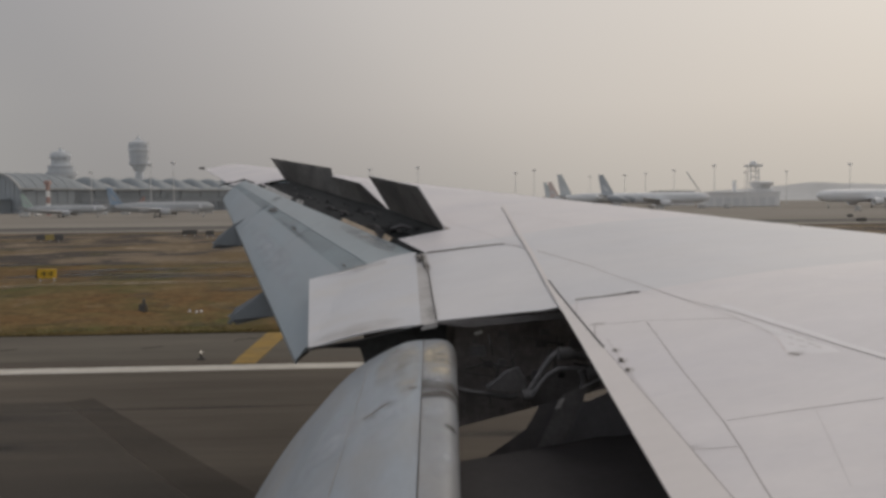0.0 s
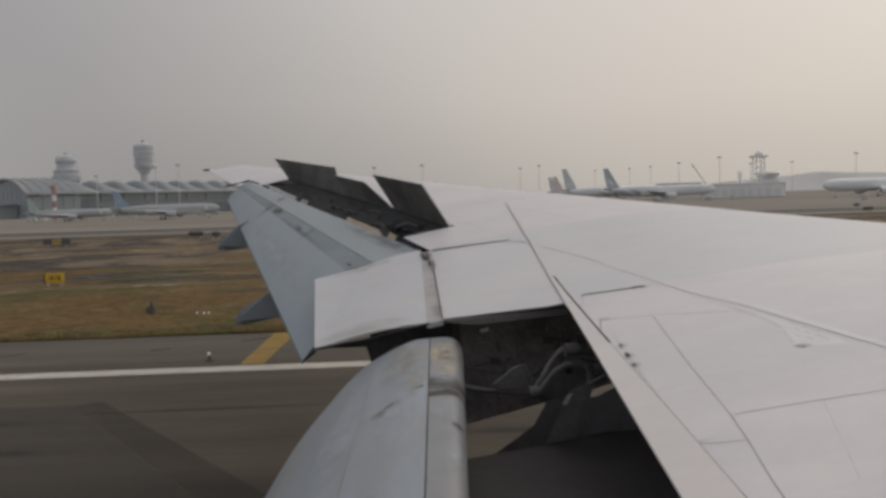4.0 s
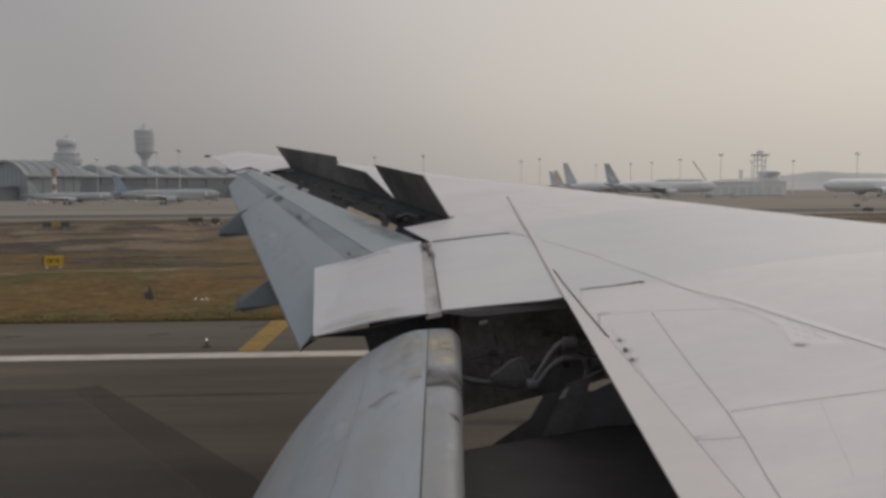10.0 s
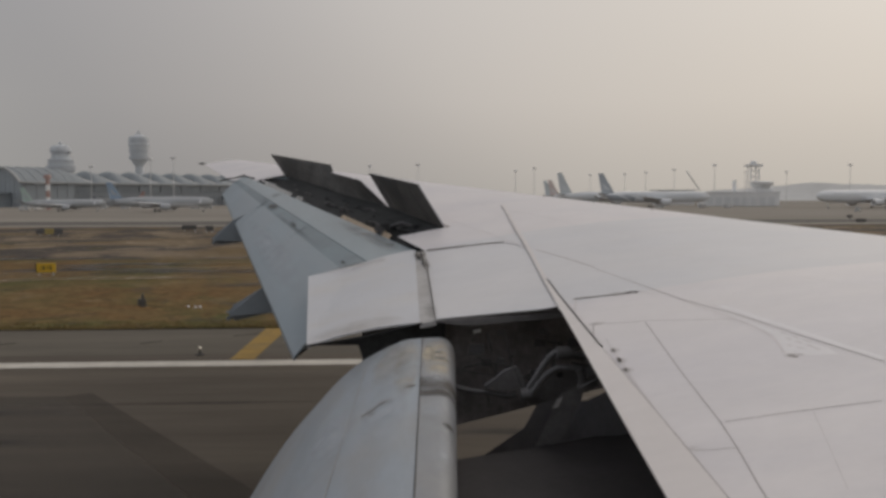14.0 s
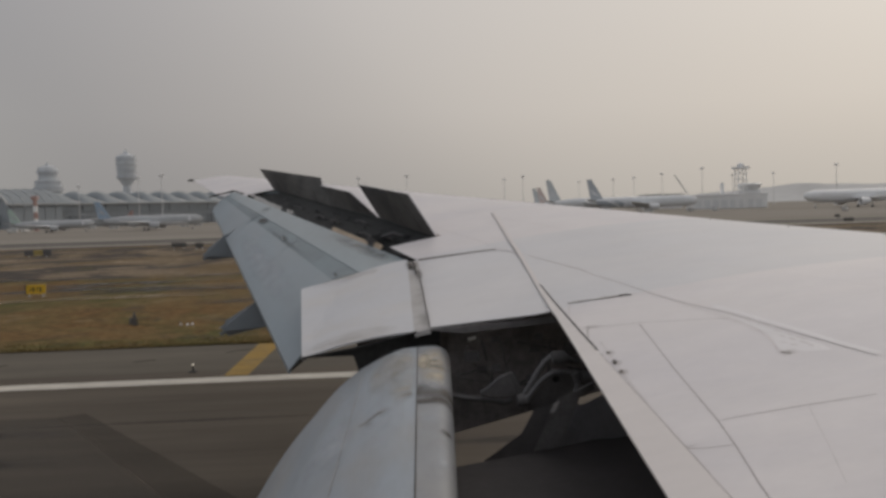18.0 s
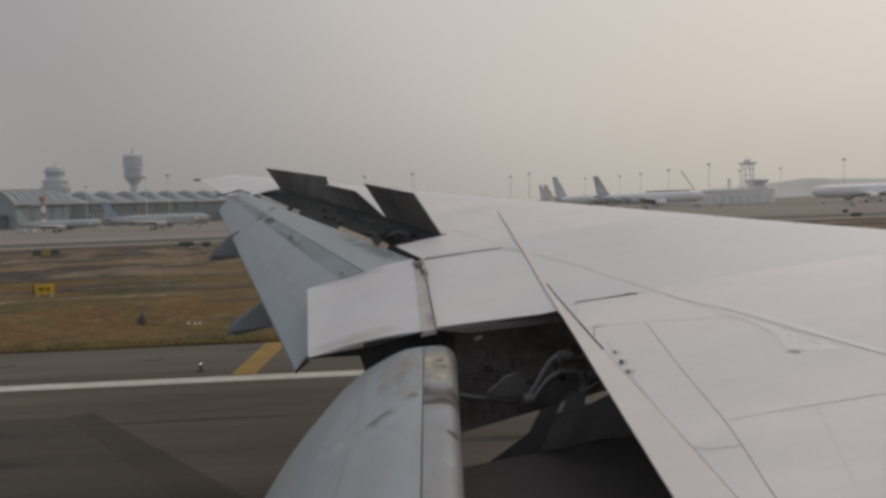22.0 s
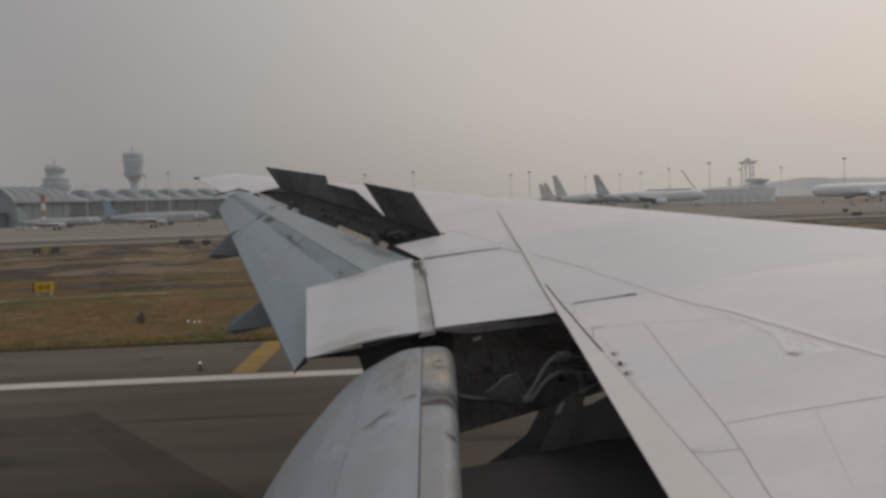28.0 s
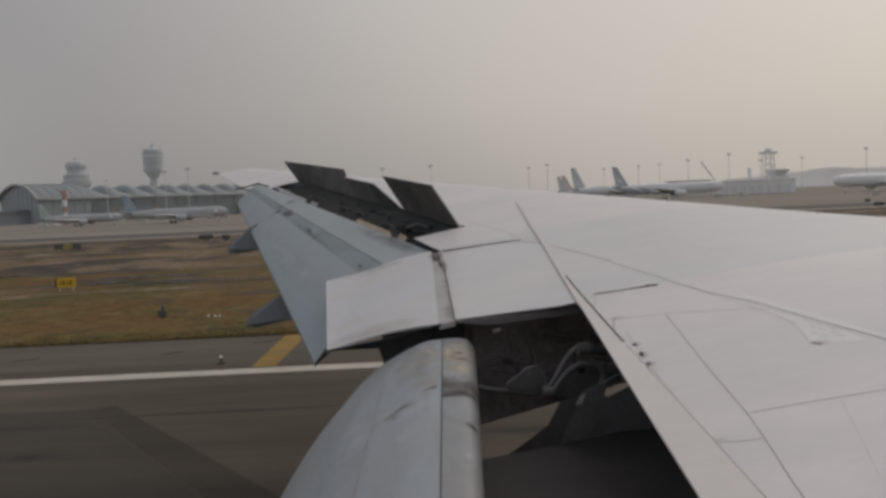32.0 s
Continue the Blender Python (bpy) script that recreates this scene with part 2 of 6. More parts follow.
def field(name, layers, bump=0.06, clump=1.0):
    """Patchy open ground: each layer (colour, patch scale, low, high) lies over the ones before, plus fine clumps."""
    m = bpy.data.materials.new(name)
    m.use_nodes = True
    nt = m.node_tree
    b = nt.nodes["Principled BSDF"]
    b.inputs["Roughness"].default_value, b.inputs["Specular IOR Level"].default_value = 0.95, 0.1
    tc = nt.nodes.new("ShaderNodeTexCoord")

    def noise_at(s, off, detail=8, warp=0.0):
        mp = nt.nodes.new("ShaderNodeMapping")
        mp.inputs["Location"].default_value = (off * 13.7, off * 7.1, off)
        nt.links.new(tc.outputs["Object"], mp.inputs["Vector"])
        n = nt.nodes.new("ShaderNodeTexNoise")
        n.inputs["Scale"].default_value, n.inputs["Detail"].default_value = s, detail
        n.inputs["Roughness"].default_value, n.inputs["Distortion"].default_value = 0.66, warp
        nt.links.new(mp.outputs[0], n.inputs["Vector"])
        return n.outputs["Fac"]

    def span(sock, lo, hi, a, c):
        r = nt.nodes.new("ShaderNodeMapRange")
        for key, v in (("From Min", lo), ("From Max", hi), ("To Min", a), ("To Max", c)):
            r.inputs[key].default_value = v
        nt.links.new(sock, r.inputs["Value"])
        return r.outputs[0]

    col = None
    for k, (c, scale, lo, hi) in enumerate(layers):
        if col is None:
            rgb = nt.nodes.new("ShaderNodeRGB")
            rgb.outputs[0].default_value = (*c, 1)
            col = rgb.outputs[0]
            continue
        mx = nt.nodes.new("ShaderNodeMix")
        mx.data_type = "RGBA"
        nt.links.new(col, mx.inputs["A"])
        mx.inputs["B"].default_value = (*c, 1)
        nt.links.new(span(noise_at(scale, k + 1.0, 8, 0.8), lo, hi, 0, 1), mx.inputs["Factor"])
        col = mx.outputs["Result"]
    for scale, amount in ((0.9, 0.36), (2.6, 0.4), (8.0, 0.35)):
        mul = nt.nodes.new("ShaderNodeVectorMath")
        mul.operation = "SCALE"
        nt.links.new(col, mul.inputs[0])
        nt.links.new(span(noise_at(scale, 9.0 + scale), 0.3, 0.7, 1 - amount * clump, 1 + amount * clump), mul.inputs["Scale"])
        col = mul.outputs[0]
    nt.links.new(col, b.inputs["Base Color"])
    bp = nt.nodes.new("ShaderNodeBump")
    bp.inputs["Strength"].default_value, bp.inputs["Distance"].default_value = 0.5, bump
    nt.links.new(noise_at(3.0, 4.0), bp.inputs["Height"])
    nt.links.new(bp.outputs[0], b.inputs["Normal"])
    return m


M_GRASS = field("dry_grass", (((0.160, 0.106, 0.046), 0, 0, 0), ((0.092, 0.088, 0.032), 0.07, 0.46, 0.60), ((0.150, 0.088, 0.036), 0.11, 0.52, 0.62), ((0.215, 0.162, 0.092), 0.20, 0.57, 0.68), ((0.076, 0.062, 0.045), 0.17, 0.57, 0.67)), clump=0.9)
M_BLADE = material("grass_blades", (0.24, 0.18, 0.08), 0.9, vary=0.3, scale=0.3, tint=(0.065, 0.07, 0.022), tint_amount=0.8, tint_scale=0.15, spec=0.1)
M_BURNT = field("mown_bare_soil", (((0.205, 0.160, 0.112), 0, 0, 0), ((0.150, 0.106, 0.055), 0.055, 0.47, 0.60), ((0.072, 0.062, 0.056), 0.070, 0.46, 0.54), ((0.30, 0.235, 0.165), 0.16, 0.55, 0.64), ((0.085, 0.080, 0.030), 0.10, 0.59, 0.69)), clump=0.75)
# far surfaces from here on carry haze in their paled base colours
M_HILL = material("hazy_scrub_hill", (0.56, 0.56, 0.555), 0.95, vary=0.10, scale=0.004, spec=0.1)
# terminal concrete, roof and glass: low-contrast blue-grey, haze put into the colour
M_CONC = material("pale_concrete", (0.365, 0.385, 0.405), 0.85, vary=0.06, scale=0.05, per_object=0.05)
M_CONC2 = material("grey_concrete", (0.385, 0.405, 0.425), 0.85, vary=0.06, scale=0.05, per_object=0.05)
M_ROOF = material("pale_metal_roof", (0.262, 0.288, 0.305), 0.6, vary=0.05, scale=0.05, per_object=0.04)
M_FARGLASS = material("blue_glazing_hazed", (0.335, 0.365, 0.388), 0.5, vary=0.06, scale=0.1, per_object=0.06)
M_FARTYRE = material("tyre_rubber_hazed", (0.36, 0.358, 0.355), 0.9, vary=0.1, scale=2.0)
# steel paled for the hazy far masts; near legs share it
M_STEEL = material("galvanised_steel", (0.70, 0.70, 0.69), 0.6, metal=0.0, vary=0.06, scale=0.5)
M_STATION = material("station_tone_hazed", (0.84, 0.84, 0.84), 0.85, vary=0.05, scale=0.05, per_object=0.05)
M_STATIONGLASS = material("station_glazing_hazed", (0.74, 0.75, 0.755), 0.5, vary=0.05, scale=0.1)
M_PLANE = material("airliner_white", (0.82, 0.82, 0.815), 0.30, vary=0.03, scale=0.1, coat=0.3)
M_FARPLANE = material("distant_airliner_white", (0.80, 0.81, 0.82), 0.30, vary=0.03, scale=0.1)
M_HAZEWHITE = material("airliner_white_hazed", (0.72, 0.735, 0.75), 0.35, vary=0.03, scale=0.1)
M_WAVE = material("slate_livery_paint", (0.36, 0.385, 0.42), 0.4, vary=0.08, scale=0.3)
M_PALETEAL = material("teal_tail_hazed", (0.60, 0.635, 0.65), 0.4, vary=0.05, scale=0.2)
M_PALERED = material("red_tail_hazed", (0.68, 0.57, 0.53), 0.4, vary=0.05, scale=0.2)
M_HAZEPLANE = material("airliner_paint_hazed", (0.45, 0.465, 0.48), 0.45, vary=0.03, scale=0.1)
M_PLANE_GREY = material("airliner_grey", (0.78, 0.79, 0.81), 0.35, vary=0.04, scale=0.1)
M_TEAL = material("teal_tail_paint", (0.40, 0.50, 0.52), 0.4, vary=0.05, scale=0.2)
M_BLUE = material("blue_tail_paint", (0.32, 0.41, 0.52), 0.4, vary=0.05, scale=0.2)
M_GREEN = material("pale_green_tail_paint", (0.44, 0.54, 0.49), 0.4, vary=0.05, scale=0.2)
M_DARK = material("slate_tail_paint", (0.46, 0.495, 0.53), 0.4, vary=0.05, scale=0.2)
M_REDTAIL = material("red_paint_hazed", (0.42, 0.28, 0.25), 0.5, vary=0.06, scale=0.2)
M_SIGN = material("sign_yellow", (0.70, 0.45, 0.03), 0.5, vary=0.04, scale=2.0)
M_VAN = material("vehicle_paint", (0.55, 0.54, 0.52), 0.4, vary=0.04, scale=0.5, per_object=0.25)


def lamp_glow():
    m = bpy.data.materials.new("edge_lamp_glow")
    m.use_nodes = True
    b = m.node_tree.nodes["Principled BSDF"]
    b.inputs["Emission Color"].default_value = (1.0, 0.86, 0.62, 1)
    b.inputs["Emission Strength"].default_value = 0.45
    return m


M_GLOW = lamp_glow()


def stain(name, col, strength, scale=3.0, core=0.10, squash=1.0):
    """A thin film of dirt or tone: thickest in the middle of its patch, broken up by noise."""
    m = material(name, col, 0.7, vary=0.2, scale=4.0)
    nt = m.node_tree
    tc = nt.nodes.new("ShaderNodeTexCoord")
    c = nt.nodes.new("ShaderNodeVectorMath")
    c.operation = "SUBTRACT"
    c.inputs[1].default_value = (0.5, 0.5, 0)
    nt.links.new(tc.outputs["UV"], c.inputs[0])
    sq = nt.nodes.new("ShaderNodeVectorMath")
    sq.operation = "MULTIPLY"
    sq.inputs[1].default_value = (squash, 1.0, 0.0)
    nt.links.new(c.outputs[0], sq.inputs[0])
    ln = nt.nodes.new("ShaderNodeVectorMath")
    ln.operation = "LENGTH"
    nt.links.new(sq.outputs[0], ln.inputs[0])
    fall = nt.nodes.new("ShaderNodeMapRange")
    for key, v in (("From Min", core), ("From Max", 0.48), ("To Min", strength), ("To Max", 0.0)):
        fall.inputs[key].default_value = v
    nt.links.new(ln.outputs["Value"], fall.inputs["Value"])
    n = nt.nodes.new("ShaderNodeTexNoise")
    n.inputs["Scale"].default_value, n.inputs["Detail"].default_value = scale, 6
    nt.links.new(tc.outputs["Object"], n.inputs["Vector"])
    grit = nt.nodes.new("ShaderNodeMapRange")
    for key, v in (("From Min", 0.35), ("From Max", 0.62), ("To Min", 0.25), ("To Max", 1.0)):
        grit.inputs[key].default_value = v
    nt.links.new(n.outputs["Fac"], grit.inputs["Value"])
    mul = nt.nodes.new("ShaderNodeMath")
    mul.operation = "MULTIPLY"
    nt.links.new(fall.outputs[0], mul.inputs[0])
    nt.links.new(grit.outputs[0], mul.inputs[1])
    nt.links.new(mul.outputs[0], nt.nodes["Principled BSDF"].inputs["Alpha"])
    return m


M_SOOT = stain("soot_smear", (0.09, 0.08, 0.072), 0.38)
M_DIRT = stain("brown_dirt", (0.27, 0.22, 0.17), 0.36)
# pale mottling of the flaps, with bluish highlights painted in
M_PALE = stain("pale_patch_highlight", (0.58, 0.61, 0.66), 0.5)
M_SOOT2 = stain("heavy_soot", (0.07, 0.06, 0.052), 0.85, core=0.22)
M_BAND = stain("soot_band", (0.075, 0.064, 0.056), 0.80, core=0.08, squash=0.25)
M_BANDSOFT = stain("soft_soot_band", (0.085, 0.075, 0.068), 0.85, core=0.06, squash=0.25)
M_BUFF = stain("buff_wear", (0.50, 0.47, 0.42), 0.45, core=0.30)
M_CREAM = stain("cream_primer_wear", (0.66, 0.59, 0.47), 0.9, core=0.2)
M_SPECK = stain("dark_scratch", (0.05, 0.042, 0.036), 0.95, 9.0)
M_GRIME = stain("hinge_grime", (0.40, 0.385, 0.375), 0.5)
M_DULL = material("dull_flap_line", (0.30, 0.31, 0.325), 0.6, vary=0.15, scale=4.0)
M_SOILPATCH = stain("bare_soil_patch", (0.060, 0.050, 0.043), 0.85, 0.35, core=0.2)
M_STRAWPATCH = stain("mown_straw_patch", (0.27, 0.205, 0.125), 0.8, 0.35, core=0.15)
M_TRACK = stain("straw_track", (0.31, 0.24, 0.16), 0.75, 0.6)
M_BOARD = material("muted_board_yellow", (0.42, 0.33, 0.12), 0.7, vary=0.1, scale=2.0)
M_BOARDDK = material("muted_board_black", (0.13, 0.125, 0.12), 0.7, vary=0.1, scale=2.0)
# tower tones lightened to hold the haze in their base colour
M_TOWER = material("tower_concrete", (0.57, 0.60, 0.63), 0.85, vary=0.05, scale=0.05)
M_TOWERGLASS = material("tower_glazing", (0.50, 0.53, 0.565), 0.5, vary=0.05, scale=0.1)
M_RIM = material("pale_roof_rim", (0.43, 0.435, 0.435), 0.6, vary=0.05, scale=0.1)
M_RUBBER = stain("rubber_skid", (0.030, 0.028, 0.026), 0.5, 1.0)


def painted_tone(name, col, cover):
    """A thin tone that paints light and shade on asphalt; the surface shows through."""
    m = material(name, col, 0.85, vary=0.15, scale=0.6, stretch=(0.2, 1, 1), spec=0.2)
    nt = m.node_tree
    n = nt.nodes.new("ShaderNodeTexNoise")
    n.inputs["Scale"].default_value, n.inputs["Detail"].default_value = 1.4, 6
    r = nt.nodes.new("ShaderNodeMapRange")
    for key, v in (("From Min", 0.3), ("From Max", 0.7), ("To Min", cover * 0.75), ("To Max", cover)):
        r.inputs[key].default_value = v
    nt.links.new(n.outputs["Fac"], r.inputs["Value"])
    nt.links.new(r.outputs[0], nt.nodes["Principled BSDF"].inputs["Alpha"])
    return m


# light and shade that keep still beside the wing, painted as three tones
M_DARKBAND = painted_tone("painted_dark_band", (0.052, 0.046, 0.042), 0.29)
M_GREYVEIL = painted_tone("painted_grey_veil", (0.088, 0.082, 0.076), 0.34)
M_PALELINE = painted_tone("painted_pale_line", (0.15, 0.125, 0.10), 0.3)


# ---- mesh helpers ----
def part(name, bm, mat, parent=None, label="", smooth=False):
    me = bpy.data.meshes.new(name)
    bmesh.ops.recalc_face_normals(bm, faces=bm.faces)
    for f in bm.faces:
        f.smooth = smooth
    bm.to_mesh(me)
    bm.free()
    if smooth:
        me.set_sharp_from_angle(angle=radians(32))
    me.materials.append(mat)
    ob = new(name, me)
    if parent:
        ob.parent = parent
    if label:
        ob["label"] = label
    return ob


def empty(name, label, category, group="", at=(0, 0, 0)):
    ob = new(name)
    ob.location = at
    return tagged(ob, label, category, group)


def sheet(fn, nu, nv, thick=0.03, drop=None):
    """A slab whose top is fn(u, v) for u, v in 0..1, thickened downwards or along drop."""
    bm = bmesh.new()
    d = Vector(drop) if drop else Vector((0, 0, -thick))
    top = [[bm.verts.new(fn(i / nu, j / nv)) for j in range(nv + 1)] for i in range(nu + 1)]
    low = [[bm.verts.new(v.co + d) for v in r] for r in top]
    uv = bm.loops.layers.uv.new("UVMap")
    for i in range(nu):
        for j in range(nv):
            f = bm.faces.new((top[i][j], top[i + 1][j], top[i + 1][j + 1], top[i][j + 1]))
            for lp, (a, b) in zip(f.loops, ((i, j), (i + 1, j), (i + 1, j + 1), (i, j + 1))):
                lp[uv].uv = (a / nu, b / nv)
            bm.faces.new((low[i][j], low[i][j + 1], low[i + 1][j + 1], low[i + 1][j]))
    for i in range(nu):
        bm.faces.new((top[i][0], low[i][0], low[i + 1][0], top[i + 1][0]))
        bm.faces.new((top[i][nv], top[i + 1][nv], low[i + 1][nv], low[i][nv]))
    for j in range(nv):
        bm.faces.new((top[0][j], top[0][j + 1], low[0][j + 1], low[0][j]))
        bm.faces.new((top[nu][j], low[nu][j], low[nu][j + 1], top[nu][j + 1]))
    return bm


def film(fn, nu, nv):
    """A single-sided sheet with UVs, for a film lying on a surface."""
    bm = bmesh.new()
    uv = bm.loops.layers.uv.new("UVMap")
    top = [[bm.verts.new(fn(i / nu, j / nv)) for j in range(nv + 1)] for i in range(nu + 1)]
    for i in range(nu):
        for j in range(nv):
            f = bm.faces.new((top[i][j], top[i + 1][j], top[i + 1][j + 1], top[i][j + 1]))
            for lp, (a, b) in zip(f.loops, ((i, j), (i + 1, j), (i + 1, j + 1), (i, j + 1))):
                lp[uv].uv = (a / nu, b / nv)
    return bm


def quad_fn(a, b, c, d, bulge=0.0, up=(0, 0, 1)):
    """Bilinear patch a-b (v=0) to d-c (v=1), bowed along up."""
    a, b, c, d, up = (Vector(p) for p in (a, b, c, d, up))
    return lambda u, v: (a * (1 - u) + b * u) * (1 - v) + (d * (1 - u) + c * u) * v + up * bulge * 4 * v * (1 - v)


def box(bm, lo, hi, taper=0.0):
    x0, y0, z0 = lo
    x1, y1, z1 = hi
    t = taper
    vs = [bm.verts.new(p) for p in ((x0, y0, z0), (x1, y0, z0), (x1, y1, z0), (x0, y1, z0),
                                    (x0 + t, y0 + t, z1), (x1 - t, y0 + t, z1), (x1 - t, y1 - t, z1), (x0 + t, y1 - t, z1))]
    for f in ((0, 3, 2, 1), (4, 5, 6, 7), (0, 1, 5, 4), (1, 2, 6, 5), (2, 3, 7, 6), (3, 0, 4, 7)):
        bm.faces.new([vs[i] for i in f])
    return bm


def boxed(lo, hi, taper=0.0, bevel=0.0):
    bm = box(bmesh.new(), lo, hi, taper)
    if bevel:
        bmesh.ops.bevel(bm, geom=bm.edges[:], offset=bevel, segments=2, affect="EDGES")
    return bm


def lathe(profile, seg=20, axis="z"):
    """Rings of (radius, height) about an axis, capped."""
    bm = bmesh.new()
    rings = []
    for r, h in profile:
        ring = []
        for k in range(seg):
            a = 2 * math.pi * k / seg
            p = (r * math.cos(a), r * math.sin(a), h)
            ring.append(bm.verts.new(p if axis == "z" else (h, p[0], p[1])))
        rings.append(ring)
    for a, b in zip(rings, rings[1:]):
        for k in range(seg):
            bm.faces.new((a[k], a[(k + 1) % seg], b[(k + 1) % seg], b[k]))
    bm.faces.new(rings[0][::-1])
    bm.faces.new(rings[-1])
    return bm


def tube(points, radius, seg=8):
    bm = bmesh.new()
    pts = [Vector(p) for p in points]
    rings = []
    for i, p in enumerate(pts):
        d = (pts[min(i + 1, len(pts) - 1)] - pts[max(i - 1, 0)]).normalized()
        u = d.cross(Vector((0.13, 0.21, 0.97))).normalized()
        w = d.cross(u)
        rings.append([bm.verts.new(p + (u * math.cos(2 * math.pi * k / seg) + w * math.sin(2 * math.pi * k / seg)) * radius) for k in range(seg)])
    for a, b in zip(rings, rings[1:]):
        for k in range(seg):
            bm.faces.new((a[k], a[(k + 1) % seg], b[(k + 1) % seg], b[k]))
    bm.faces.new(rings[0][::-1])
    bm.faces.new(rings[-1])
    return bm


def prism(points, depth):
    """A flat polygon given depth along a vector."""
    bm = bmesh.new()
    d = Vector(depth)
    a = [bm.verts.new(p) for p in points]
    b = [bm.verts.new(v.co + d) for v in a]
    bm.faces.new(a)
    bm.faces.new(b[::-1])
    n = len(a)
    for i in range(n):
        bm.faces.new((a[i], b[i], b[(i + 1) % n], a[(i + 1) % n]))
    return bm


# ---- ground ----
def ground_strip(name, x0, x1, y0, y1, z, mat, label, category, thick=0.3):
    ob = part(name, boxed((x0, y0, z - thick), (x1, y1, z)), mat)
    return tagged(ob, label, category, kind="structure")


ground_strip("ground", -4600, 4600, -4600, 4600, 0.0, M_APRON, "pale concrete apron reaching the hazy horizon", "ground")
ground_strip("runway", -900, 900, -33, 30.0, 0.012, M_RUNWAY, "dark brown worn asphalt runway with rubber streaks", "runway", 0.01)
ground_strip("runway_shoulder", -900, 900, 30.0, 36.2, 0.010, M_SHOULDER, "lighter asphalt shoulder beside the runway", "pavement", 0.008)
ground_strip("runway_edge_line", -900, 900, 27.85, 28.75, 0.016, M_LINE, "worn white edge line painted on the runway", "road marking", 0.003)


def grass_verge():
    """Grass from the shoulder outward, with a ragged far edge."""
    def fn(u, v):
        x = -900 + 1800 * u if abs(u - 0.5) > 0.1 else -180 + (u - 0.4) * 1800
        far = 79 + 7 * noise.noise((x * 0.03, 0.3, 0)) + 3 * noise.noise((x * 0.11, 1.7, 0)) + 1.5 * noise.noise((x * 0.4, 2.9, 0))
        return Vector((x, 36.0 + (far - 36.0) * v, 0.045))
    tagged(part("grass_verge", sheet(fn, 1500, 3, 0.012), M_GRASS), "dry brown and green airfield grass beside the runway", "grass", kind="structure")


grass_verge()
ground_strip("mown_soil", -900, 900, 60, 172, 0.035, M_BURNT, "mown straw and dark bare soil behind the grass", "ground", 0.03)
ground_strip("taxiway", -1200, 1200, 186, 214, 0.010, M_TAXI, "dark asphalt taxiway between grass and apron", "taxiway", 0.008)

# painted diagonals on the shoulder
for k, x in enumerate((-33.7, -5.6, 22.3, 50.3)):
    bm = prism([(x, 28.9, 0.022), (x + 0.80, 28.9, 0.022), (x + 1.05, 35.9, 0.022), (x + 0.15, 35.9, 0.022)], (0, 0, -0.003))
    tagged(part("shoulder_stripe", bm, M_YELLOW), "faded yellow diagonal stripe painted on the runway shoulder", "road marking", "shoulder stripes", "structure")


# curved wheel tracks worn across the mown soil
for x0, y0, bend, w in ((-50, 84, 0.008, 1.0), (-47, 83, 0.008, 0.9), (-55, 88, 0.010, 0.8), (-30, 92, -0.004, 1.3), (-60, 120, 0.006, 1.6)):
    tagged(part("wheel_track", film(lambda u, v: Vector((x0 + 60 * u, y0 + 26 * u + bend * (60 * u - 25) ** 2 + w * v, 0.041)), 24, 2), M_TRACK), "pale straw wheel track worn across dark soil", "wheel track", "wheel tracks", "structure")

# bare and mown patches in the far half of the verge
bare = random.Random(8)
for k in range(26):
    x, y = bare.uniform(-46, 2), bare.uniform(55, 80)
    l, w, slant = bare.uniform(7, 20), bare.uniform(2.0, 5.5), bare.uniform(0.0, 0.35)
    soil = k % 5 < 3
    tagged(part("verge_patch", film(lambda u, v: Vector((x + l * (u - 0.5), y + w * (v - 0.5) + slant * l * (u - 0.5), 0.058 + 0.0006 * k)), 6, 3), M_SOILPATCH if soil else M_STRAWPATCH),
           "dark bare soil patch in the dry grass" if soil else "pale mown straw patch in the dry grass", "soil patch" if soil else "straw patch", "verge patches", "structure")


# rubber skids on the runway
skid = random.Random(21)
for k in range(14):
    x, y = skid.uniform(-26, 6), skid.uniform(17, 27)
    l, w = skid.uniform(3, 12), skid.uniform(0.25, 0.9)
    a = skid.uniform(-0.03, 0.03)
    tagged(part("skid_mark", film(lambda u, v: Vector((x + l * u, y + w * v + a * l * u, 0.0135)), 6, 2), M_RUBBER), "dark rubber skid mark on the runway", "skid mark", "skid marks", "structure")
for k in range(6):
    x, y, l = skid.uniform(-24, 2), skid.uniform(28.9, 34.5), skid.uniform(0.5, 1.4)
    bm = tube([(x, y, 0.0125), (x + 0.35 * l, y + 0.30 * l, 0.0125), (x + 0.55 * l, y + 0.34 * l, 0.0125), (x + l, y + 0.75 * l, 0.0125)], 0.016, 5)
    tagged(part("shoulder_crack", bm, M_TAR), "dark tar-filled crack in the runway shoulder", "crack", "shoulder cracks", "structure")
# dark band aslant over the runway, greyer veil behind: light and shade painted on asphalt
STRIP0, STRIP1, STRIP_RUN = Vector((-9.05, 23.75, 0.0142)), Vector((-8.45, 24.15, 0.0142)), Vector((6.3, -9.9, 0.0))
tagged(part("seal_strip_on_runway", film(lambda u, v: STRIP0.lerp(STRIP1, v) + STRIP_RUN * u + Vector((0.55, 0.0, 0)) * u * v, 12, 2), M_DARKBAND), "dark band of painted shade running aslant across the runway", "road stain", kind="structure")
tagged(part("joint_line", film(lambda u, v: STRIP0 + Vector((-0.02 + 0.07 * v, 0, 0.0002)) + STRIP_RUN * u, 12, 1), M_PALELINE), "thin pale line of painted light beside the dark band", "crack", kind="structure")
